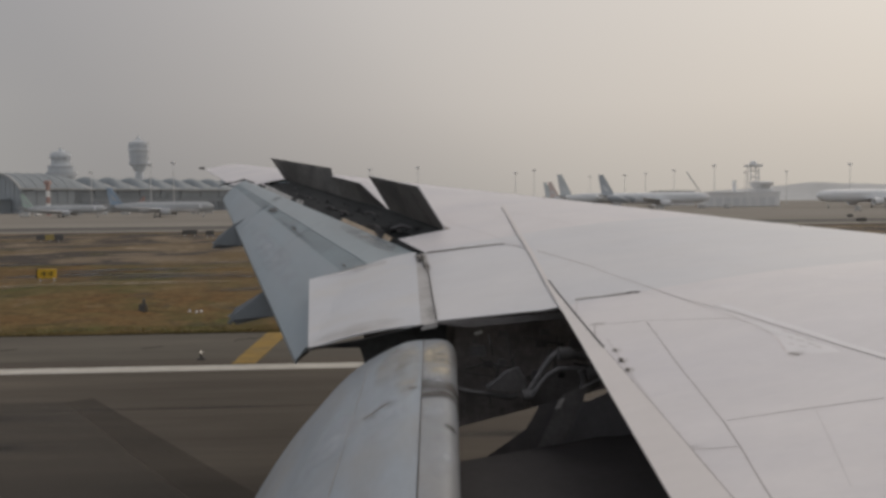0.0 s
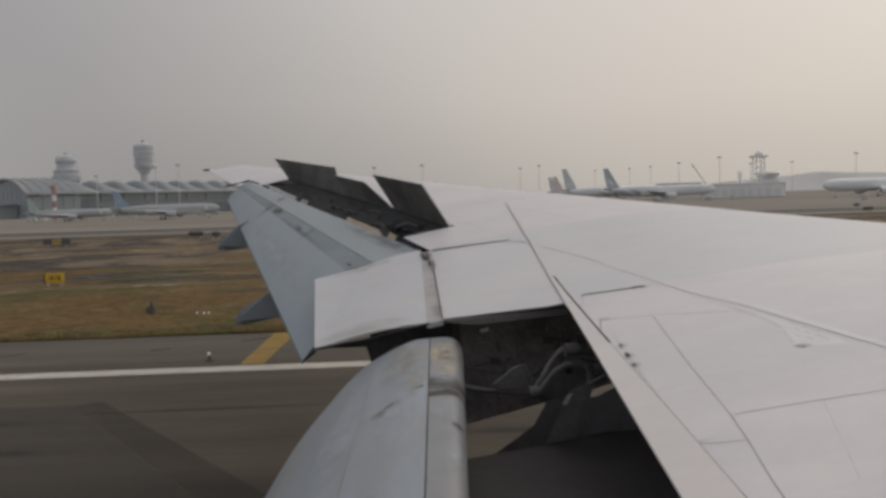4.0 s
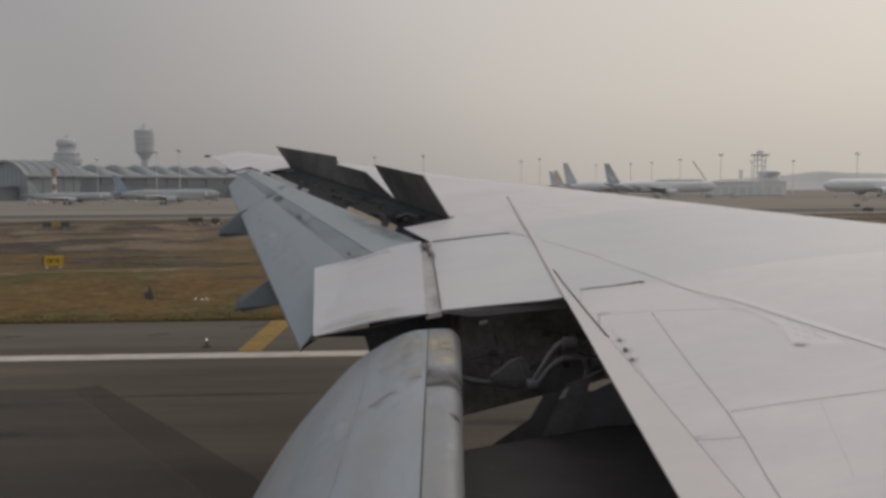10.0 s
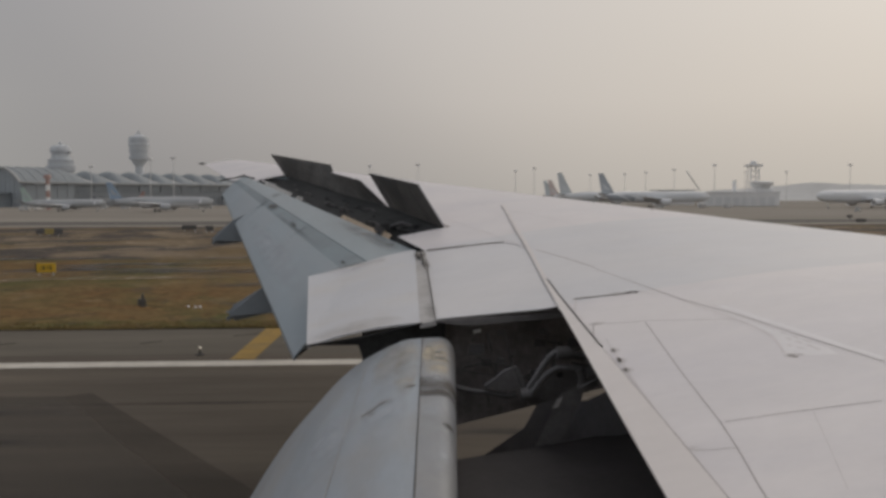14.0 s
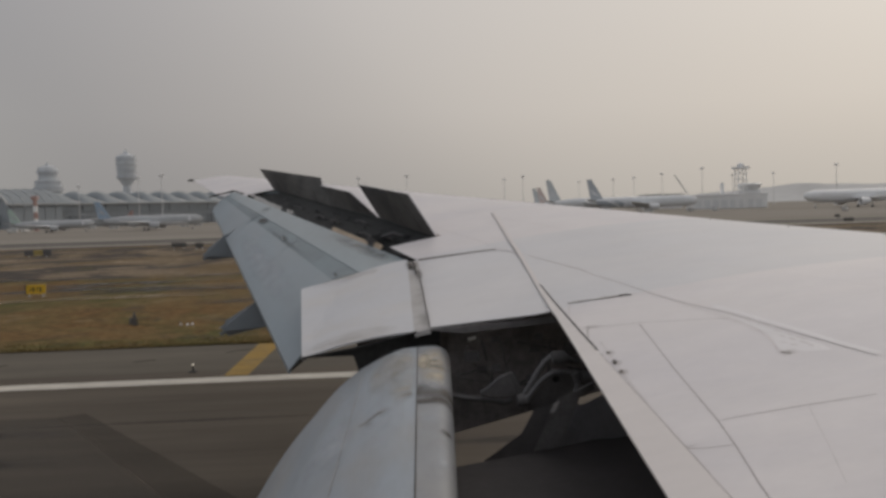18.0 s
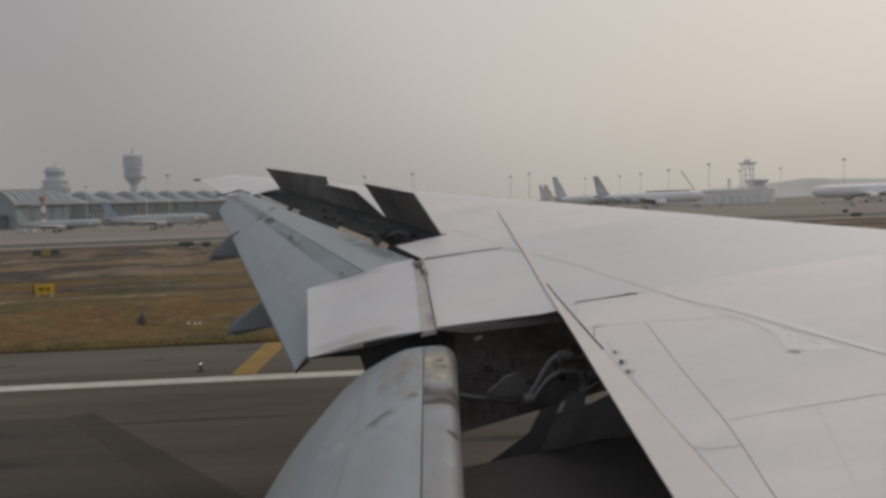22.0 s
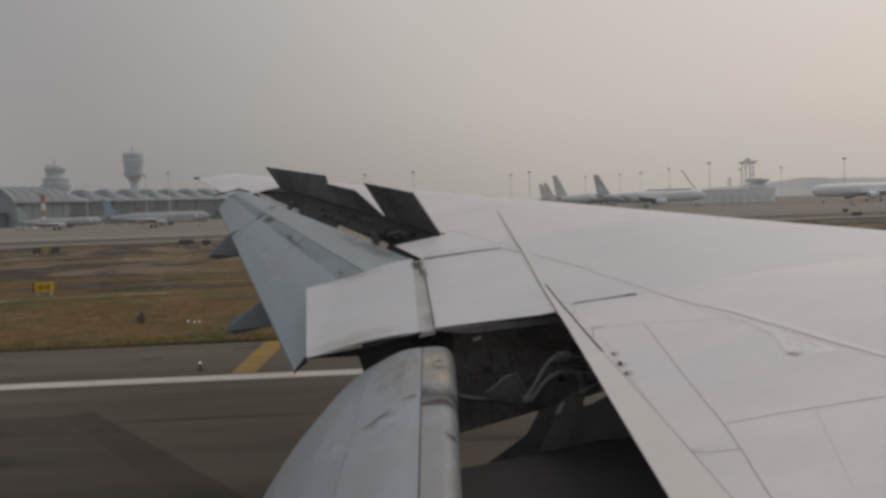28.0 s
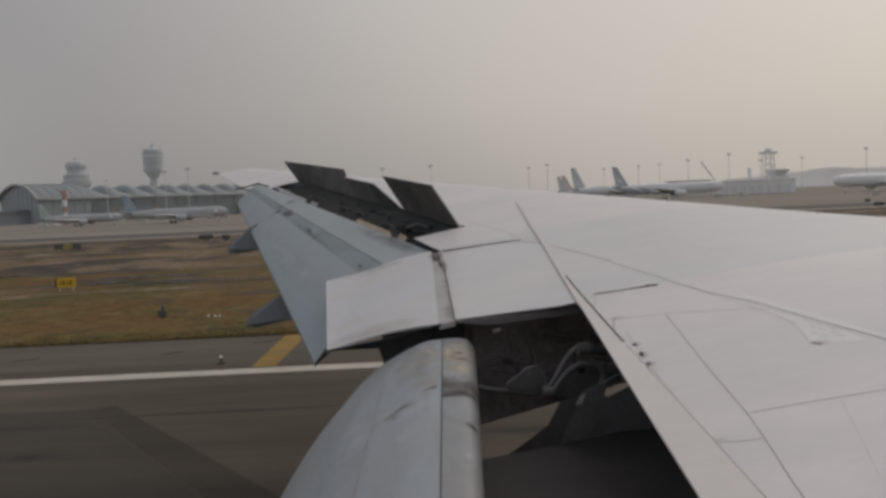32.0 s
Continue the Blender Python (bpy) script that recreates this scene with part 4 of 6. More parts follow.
END_SEAL = ((-5.11, 25.30, 5.83), (-4.79, 25.30, 5.89), (-4.39, 25.30, 5.98), (-4.09, 25.30, 5.87), (-3.85, 25.30, 5.78))
for a, b in zip(END_SEAL, END_SEAL[1:]):
    part("end_seal", sheet(quad_fn(Vector(a), Vector(b), Vector(b) + Vector((0, 0, 0.05)), Vector(a) + Vector((0, 0, 0.03))), 3, 1, drop=(0, 0.05, 0)), M_BLACK, wing, "black flap end seal")
part("end_lip", prism([(-1.21, 10.19, 3.47), (-1.06, 9.99, 3.63), (-1.01, 10.18, 3.62)], (0.01, 0.01, -0.01)), M_BLACK, wing)
part("wingtip_lamp", lathe([(0.015, -0.13), (0.038, -0.07), (0.038, 0.05), (0.015, 0.11)], 10, "x"), M_BLACK, wing, "dark wingtip lamp").location = (-7.11, 32.20, 6.62)


def fairing(outline, width):
    """A flap-track pod: a side outline given rounded width."""
    pts = [Vector(p) for p in outline]
    bm = prism(pts, (0.05, width, 0))
    bmesh.ops.bevel(bm, geom=bm.edges[:], offset=width * 0.22, segments=3, affect="EDGES")
    return part("track_fairing", bm, M_POD, wing, "dark grey flap track fairing", True)


fairing([(-2.87, 14.28, 3.40), (-2.80, 14.29, 3.54), (-2.21, 14.28, 3.89), (-1.51, 14.26, 4.19), (-1.33, 14.22, 3.64), (-2.06, 14.24, 3.47), (-2.78, 14.27, 3.31)], 0.42)
fairing([(-4.32, 20.03, 4.35), (-4.23, 20.04, 4.50), (-3.77, 20.03, 4.84), (-3.00, 20.02, 5.27), (-2.61, 19.95, 4.53), (-3.54, 19.99, 4.35), (-4.21, 20.02, 4.27)], 0.5)

# inner flap: one long rounded body from the bay's outer end towards the fuselage
FLAP_RUN = Vector((-0.060, -0.990, -0.108))


NOSE = [Vector(p) for p in ((0.48, 8.34, 3.44), (0.54, 8.35, 3.65), (0.54, 8.36, 3.81), (0.51, 8.37, 3.91), (0.42, 8.38, 3.97), (0.23, 8.39, 3.97))]
BACK = [Vector(p) for p in ((0.23, 8.39, 3.97), (0.06, 8.39, 3.95), (-0.13, 8.40, 3.87), (-0.35, 8.40, 3.75), (-0.57, 8.40, 3.57), (-0.79, 8.40, 3.33), (-1.04, 8.40, 3.04), (-1.29, 8.39, 2.68), (-1.54, 8.38, 2.26), (-1.67, 8.37, 1.96))]


def along(pts, u):
    """A smooth curve through the section's points."""
    q = u * (len(pts) - 1)
    i = min(int(q), len(pts) - 2)
    p0, p1, p2, p3 = pts[max(i - 1, 0)], pts[i], pts[i + 1], pts[min(i + 2, len(pts) - 1)]
    t = q - i
    return 0.5 * ((2 * p1) + (p2 - p0) * t + (2 * p0 - 5 * p1 + 4 * p2 - p3) * t * t + (3 * p1 - p0 - 3 * p2 + p3) * t ** 3)


def inner_flap():
    part("flap_nose", sheet(lambda u, v: along(NOSE, u) + FLAP_RUN * (6.76 * v) + Vector((0.018 * 6.76 * v * u ** 3, 0, 0)), 40, 14, drop=(0.0, 0.0, -0.05)), M_NOSE, flap, "stained rounded flap nose", True)
    part("flap_body", sheet(lambda u, v: along(BACK, u) + FLAP_RUN * (6.76 * v) + Vector((0.018 * 6.76 * v * (1 - u) ** 6, 0, 0)), 40, 14, drop=(0.0, 0.0, -0.05)), M_INNER, flap, "grey weathered flap skin", True)
    p = Vector((0.23, 8.39, 3.97))
    part("flap_seam", tube([p + FLAP_RUN * s + Vector((0.018 * s, 0, 0.0)) for s in (0, 1, 2, 3, 4, 5, 6, 6.7)], 0.006, 5), M_SEAMDK, flap)
    for pts, u0, u1, s0, s1, mat in (
        (BACK, 0.00, 0.16, 0.02, 1.75, M_BUFF),
        (BACK, 0.06, 0.27, 0.05, 1.30, M_BUFF),
        (NOSE, 0.30, 1.00, 1.56, 1.74, M_BAND),
        (NOSE, 0.30, 1.00, 1.15, 1.62, M_BANDSOFT),
        (NOSE, 0.45, 0.80, 2.24, 2.34, M_BAND),
        (NOSE, 0.64, 1.00, 0.03, 1.33, M_CREAM),
        (NOSE, 0.86, 1.00, 0.20, 1.00, M_CREAM),
        (NOSE, 0.55, 1.0, 1.54, 1.65, M_SPECK),
        (NOSE, 0.58, 0.81, 2.20, 2.38, M_SPECK),
        (NOSE, 0.85, 1.00, 0.55, 0.65, M_SPECK),
        (NOSE, 0.61, 0.94, 0.62, 0.78, M_SPECK),
        (NOSE, 0.78, 0.90, 0.47, 0.58, M_SPECK),
        (NOSE, 0.44, 0.70, 0.05, 0.90, M_DIRT),
        (NOSE, 0.71, 0.99, 1.00, 1.48, M_PALE),
        (NOSE, 0.73, 1.00, 1.88, 2.30, M_PALE),
        (NOSE, 0.59, 0.97, 2.35, 3.30, M_PALE),
        (BACK, 0.11, 0.23, 1.58, 1.85, M_DIRT),
        (BACK, 0.18, 0.24, 1.75, 1.93, M_DIRT),
        (BACK, 0.09, 0.15, 0.70, 0.85, M_DIRT),
        (BACK, 0.04, 0.26, 0.23, 1.53, M_PALE),
        (BACK, 0.04, 0.26, 1.18, 2.65, M_PALE),
        (BACK, 0.24, 0.50, 1.05, 2.80, M_PALE),
    ):
        def fn(u, v):
            q, s = u0 + (u1 - u0) * u, s0 + (s1 - s0) * v
            n = (along(pts, min(q + 0.01, 1)) - along(pts, max(q - 0.01, 0))).cross(FLAP_RUN).normalized()
            if n.z < 0:
                n = -n
            shift = 0.018 * s * (q ** 3 if pts is NOSE else (1 - q) ** 6)
            return along(pts, q) + FLAP_RUN * s + Vector((shift, 0, 0)) + n * 0.005
        part("smear", film(fn, 12, 6), mat, flap, "faint smear of dirt or pale tone", True)
    for pts, r in (([(-0.29, 6.62, 3.65), (-0.21, 6.66, 3.69), (-0.14, 6.71, 3.73), (-0.07, 6.71, 3.75)], 0.006), ([(-0.02, 7.65, 3.85), (0.02, 7.60, 3.86), (0.04, 7.65, 3.87)], 0.006), ([(0.00, 6.91, 3.79), (0.07, 6.95, 3.81), (0.13, 6.95, 3.82)], 0.005)):
        part("scratch", tube(pts, r, 5), M_SCRATCH, flap, "brown scuff scratch")
    for u, s0, s1 in ((0.30, 0.4, 4.5), (0.68, 2.0, 5.5)):
        part("dirt_line", tube([along(BACK, u) + FLAP_RUN * (s0 + (s1 - s0) * k / 5) + Vector((0, 0, 0.002)) for k in range(6)], 0.005, 5), M_DULL, flap, "faint grey panel line")


flap = new("inner_flap")
flap.parent = airliner
flap["label"] = "large grey lowered inner flap"
inner_flap()

# inner bay: rear wall, lower structure and linkages, recess shade in the colours
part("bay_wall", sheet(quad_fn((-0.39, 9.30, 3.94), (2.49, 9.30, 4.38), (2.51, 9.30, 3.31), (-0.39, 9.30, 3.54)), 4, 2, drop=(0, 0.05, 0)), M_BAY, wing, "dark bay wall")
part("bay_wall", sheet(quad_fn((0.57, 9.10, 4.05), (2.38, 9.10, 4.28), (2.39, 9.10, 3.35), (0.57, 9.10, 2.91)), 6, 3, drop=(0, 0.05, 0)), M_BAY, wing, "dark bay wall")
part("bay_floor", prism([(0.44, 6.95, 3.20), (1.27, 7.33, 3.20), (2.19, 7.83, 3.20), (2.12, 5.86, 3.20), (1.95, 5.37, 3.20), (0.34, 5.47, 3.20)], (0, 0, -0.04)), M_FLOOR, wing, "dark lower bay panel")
part("bay_post", tube([(-0.38, 9.20, 3.80), (-0.31, 9.20, 3.53)], 0.05, 6), M_BAY, wing)
for pts, r in (([(0.50, 8.12, 3.55), (0.66, 8.11, 3.51), (0.86, 8.09, 3.49), (1.03, 8.08, 3.46), (1.10, 8.08, 3.48)], 0.028), ([(0.81, 8.05, 3.56), (0.91, 8.05, 3.63), (0.99, 8.05, 3.70), (1.09, 8.04, 3.73), (1.12, 8.04, 3.67), (1.15, 8.03, 3.59), (1.18, 8.03, 3.52)], 0.026),
               ([(1.17, 7.88, 3.54), (1.25, 7.88, 3.66), (1.31, 7.88, 3.76), (1.38, 7.88, 3.86), (1.46, 7.88, 3.92), (1.56, 7.87, 3.90), (1.64, 7.87, 3.87), (1.71, 7.86, 3.86)], 0.034), ([(1.20, 7.78, 3.54), (1.27, 7.78, 3.64), (1.34, 7.78, 3.72), (1.44, 7.77, 3.78), (1.55, 7.77, 3.78), (1.65, 7.76, 3.77), (1.75, 7.75, 3.74)], 0.032),
               ([(1.61, 7.66, 3.79), (1.64, 7.66, 3.70), (1.61, 7.65, 3.58)], 0.03)):
    part("linkage_arm", tube(pts, r), M_LINK, wing, "grey metal linkage arm", True)
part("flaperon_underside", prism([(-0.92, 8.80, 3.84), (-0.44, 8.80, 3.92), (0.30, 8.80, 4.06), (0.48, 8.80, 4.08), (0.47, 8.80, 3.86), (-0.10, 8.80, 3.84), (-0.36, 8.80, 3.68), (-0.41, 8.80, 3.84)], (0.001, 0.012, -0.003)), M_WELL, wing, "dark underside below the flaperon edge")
part("bell_crank", prism([(0.83, 8.02, 3.56), (1.06, 8.02, 3.75), (1.12, 8.02, 3.75), (1.19, 8.02, 3.58), (1.17, 8.02, 3.54), (0.94, 8.02, 3.52)], (0.002, 0.02, -0.005)), M_LINKPLATE, wing, "grey triangular linkage lever")
crank = part("bell_crank", prism([(1.26, 8.07, 3.54), (1.44, 8.07, 3.72), (1.81, 8.07, 3.71), (1.89, 8.07, 3.55), (1.58, 8.07, 3.41), (1.20, 8.07, 3.42)], (0.002, 0.02, -0.005)), M_LINKPLATE, wing, "dark grey linkage plate with holes")
for x, y, z in ((1.51, 8.05, 3.67), (1.77, 8.05, 3.64), (1.07, 8.05, 3.69)):
    hole = part("crank_hole", lathe([(0.034, -0.006), (0.034, 0.006)], 14), M_BLACK, crank, "dark round hole")
    hole.matrix_local = pose(x, y, z, 90)
part("bay_beam", prism([(0.32, 8.37, 4.13), (0.94, 8.34, 4.18), (1.59, 8.31, 4.24), (1.62, 8.30, 4.17), (1.13, 8.33, 4.13), (0.68, 8.35, 4.09)], (0.0, 0.03, 0.0)), M_LINKPLATE, wing, "dark beam under the panel edge")
part("linkage_plate", prism([(1.16, 8.13, 3.46), (1.32, 8.12, 3.52), (1.53, 8.11, 3.64), (1.74, 8.10, 3.58), (1.73, 8.09, 3.41), (1.48, 8.10, 3.35), (1.25, 8.12, 3.36)], (0.0, 0.04, 0)), M_LINKPLATE, wing, "dark linkage plate")
for px, r in (((1.17, 7.86, 3.52), 0.06), ((1.49, 7.76, 3.92), 0.06), ((1.73, 7.64, 3.76), 0.055)):
    part("pivot", lathe([(r, -0.06), (r, 0.06)], 12, "x"), M_LINK, wing).location = px
clutter = random.Random(12)
BAY_A, BAY_B = Vector((0.63, 8.90, 3.99)), Vector((2.25, 8.90, 3.42))
for k in range(44):
    x = clutter.uniform(BAY_A.x, BAY_B.x)
    z = clutter.uniform(BAY_B.z, BAY_A.z)
    l = clutter.uniform(0.08, 0.45)
    y = 8.9 - clutter.uniform(0, 0.35)
    if k % 3:
        d = Vector((l, 0, clutter.uniform(-0.12, 0.12))) if k % 2 else Vector((clutter.uniform(-0.1, 0.1), 0, -l))
        part("pipe", tube([(x, y, z), Vector((x, y, z)) + d * 0.5 + Vector((0, -0.03, 0)), Vector((x, y, z)) + d], clutter.uniform(0.006, 0.016), 6), M_STRUT if k % 4 else M_LINK, wing)
    else:
        part("bracket", boxed((x, y, z), (x + l * 0.35, y + 0.06, z + l * 0.22), 0.01), M_STRUT, wing)
part("bay_clip", tube([(0.75, 8.71, 3.97), (0.83, 8.71, 3.99)], 0.02, 6), M_STEEL, wing, "bright metal clip")
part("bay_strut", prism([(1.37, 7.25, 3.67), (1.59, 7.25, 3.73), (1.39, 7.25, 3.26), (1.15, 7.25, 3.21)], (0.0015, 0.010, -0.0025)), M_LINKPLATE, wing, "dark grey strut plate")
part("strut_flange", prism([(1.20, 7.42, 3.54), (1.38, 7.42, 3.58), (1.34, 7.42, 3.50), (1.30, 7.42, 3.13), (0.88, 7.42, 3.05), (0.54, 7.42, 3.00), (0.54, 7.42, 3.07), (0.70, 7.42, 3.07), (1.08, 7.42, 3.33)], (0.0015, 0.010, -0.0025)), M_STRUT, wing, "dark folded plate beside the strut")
# added plate, standing in for the ground that shows through the gap
part("bay_bracket", prism([(1.29, 7.20, 3.55), (1.33, 7.20, 3.63), (1.38, 7.20, 3.65), (1.34, 7.20, 3.56)], (0.0015, 0.010, -0.0025)), M_STRIP, wing, "pale plate standing in for ground seen through a gap")
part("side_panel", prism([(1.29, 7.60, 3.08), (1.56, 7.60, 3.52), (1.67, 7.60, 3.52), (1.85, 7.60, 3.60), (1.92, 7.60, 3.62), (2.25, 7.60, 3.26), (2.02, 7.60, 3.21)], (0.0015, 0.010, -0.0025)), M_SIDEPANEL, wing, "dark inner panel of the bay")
part("side_rail", tube([(1.59, 7.50, 3.66), (1.74, 7.50, 3.73), (1.87, 7.50, 3.78)], 0.016, 6), M_LINK, wing, "grey rail above the inner panel")

# fuselage side behind the eye, and the gear under it
body = part("fuselage", lathe([(0.4, -34), (1.6, -28), (2.6, -21), (3.1, -13), (3.1, 20), (2.8, 24), (2.0, 27.5), (0.6, 30)], 40, "x"), M_PLANE, airliner, "white fuselage", True)
body.location = (0, -3.28, 4.75)
for gy in (1.6, -8.1):
    gear = part("landing_gear", tube([(3.6, gy, 3.9), (3.6, gy, 0.7)], 0.16), M_STEEL, airliner, "grey main gear leg")
    for wx in (2.2, 3.6, 5.0):
        part("wheel", lathe([(0.30, -0.24), (0.62, -0.2), (0.66, 0), (0.62, 0.2), (0.30, 0.24)], 24, "z"), M_BLACK, gear, "black tyre", True).matrix_local = pose(wx, gy, 0.672, 90)


# ---- airfield signs, lamps and markers ----
def yellow_sign(at, turn=0):
    s = empty("airfield_sign", "small yellow airfield guidance sign with black bars standing in dry grass", "sign", at=at)
    part("panel", boxed((-0.62, -0.09, 0.25), (0.62, 0.09, 1.0), 0.0, 0.03), M_SIGN, s, "yellow sign face")
    part("edge", boxed((-0.70, -0.08, 0.22), (-0.63, 0.12, 1.03)), M_BLACK, s)
    for x in (-0.45, 0.45):
        part("leg", boxed((x - 0.04, -0.04, -0.02), (x + 0.04, 0.04, 0.26)), M_STEEL, s)
    for x, w in ((-0.35, 0.05), (-0.15, 0.13), (0.1, 0.05), (0.3, 0.12)):
        part("bar", boxed((x - w / 2, -0.098, 0.45), (x + w / 2, -0.088, 0.82)), M_BLACK, s, "black bar of lettering")
    s.rotation_euler, s.scale = (0, 0, radians(turn)), (1.0, 1.0, 0.85)
    return s


yellow_sign((-24.6, 62.0, 0.045), 8)


def board(at):
    s = empty("taxiway_board", "low black and yellow taxiway direction board on the grass", "sign", at=at)
    for k, mat in enumerate((M_BOARDDK, M_BOARD, M_BOARDDK)):
        part("panel", boxed((-2.7 + k * 1.85, -0.15, 0.25), (-0.95 + k * 1.85, 0.15, 1.25), 0.0, 0.03), mat, s, "muted yellow board face" if k == 1 else "muted black board face")
        part("leg", boxed((-1.9 + k * 1.85, -0.05, -0.02), (-1.8 + k * 1.85, 0.05, 0.26)), M_STEEL, s)
    s.scale = (0.72, 0.72, 0.8)
    return s


board((-52.0, 132.5, 0.035))


def edge_lamp(at):
    s = empty("runway_edge_lamp", "small lit runway edge lamp on a dark stem", "lamp", "runway edge lamps", at=at)
    part("base", lathe([(0.16, 0), (0.15, 0.03), (0.06, 0.05)], 14), M_BLACK, s)
    part("stem", lathe([(0.03, 0.05), (0.03, 0.22)], 8), M_BLACK, s)
    part("lens", lathe([(0.03, 0.22), (0.036, 0.24), (0.032, 0.27), (0.01, 0.285)], 12), M_GLOW, s, "glowing lamp lens", True)
    return s


lamp = edge_lamp((-6.8, 29.9, 0.012))
for x in (-66.8, 53.2):
    copy_thing(lamp, pose(x, 29.9, 0.012))


def marker_stub(at):
    m = empty("marker_stub", "dark weathered post stub with a junction box on dry grass", "post", at=at)
    part("post", lathe([(0.16, -0.05), (0.14, 0.5), (0.10, 0.95), (0.05, 1.05)], 10), M_STUB, m)
    part("junction_box", boxed((-0.38, -0.14, 0.1), (0.02, 0.14, 0.62), 0.03), M_STUB, m)
    m.scale = (0.62, 0.62, 0.62)
    part("conduit", tube([(0.25, 0, 0), (0.22, 0, 0.4), (0.08, 0, 0.7)], 0.05, 6), M_STUB, m)
    return m


marker_stub((-12.6, 43.4, 0.045))


def low_board(at, w):
    b = empty("low_board", "low dark board standing at the far grass edge", "sign", "low boards", at)
    part("panel", boxed((-w / 2, -0.08, 0.25), (w / 2, 0.08, 1.0), 0.0, 0.03), M_STUB, b, "dark board face")
    for x in (-w * 0.35, w * 0.35):
        part("leg", boxed((x - 0.05, -0.05, -0.02), (x + 0.05, 0.05, 0.26)), M_STEEL, b)
    return b


low_board((-34.9, 147.4, 0.035), 2.4)
low_board((-30.8, 143.8, 0.035), 1.3)
low_board((97.0, 177.8, 0.0), 2.2)
low_board((115.3, 216.8, 0.0), 1.4)


def ground_light(at):
    g = empty("ground_light", "small pale ground light set in the grass", "lamp", "ground lights", at)
    part("base", lathe([(0.20, -0.03), (0.18, 0.05), (0.10, 0.09)], 12), M_STEEL, g)
    part("dome", lathe([(0.10, 0.09), (0.09, 0.16), (0.03, 0.20)], 12), M_PLANE_GREY, g, "pale lamp dome", True)
    g.scale = (0.4, 0.4, 0.5)
    return g


ground_light((-10.3, 43.1, 0.045))
ground_light((-9.9, 42.8, 0.045))
ground_light((-9.7, 42.9, 0.045))


# ---- parked airliners ----
def slab_wing(root, tip, root_chord, tip_chord, t0, t1, camber=0.0):
    """Tapered flying surface between two leading-edge points."""
    bm = bmesh.new()
    rings = []
    for p, ch, th in ((root, root_chord, t0), (tip, tip_chord, t1)):
        p = Vector(p)
        rings.append([bm.verts.new(p + Vector(o)) for o in ((0, 0, 0), (-0.25 * ch, 0, th / 2), (-0.6 * ch, 0, th * 0.38), (-ch, 0, 0), (-0.6 * ch, 0, -th * 0.3), (-0.25 * ch, 0, -th / 2))])
    for k in range(6):
        bm.faces.new((rings[0][k], rings[0][(k + 1) % 6], rings[1][(k + 1) % 6], rings[1][k]))
    bm.faces.new(rings[0][::-1])
    bm.faces.new(rings[1])
    return bm


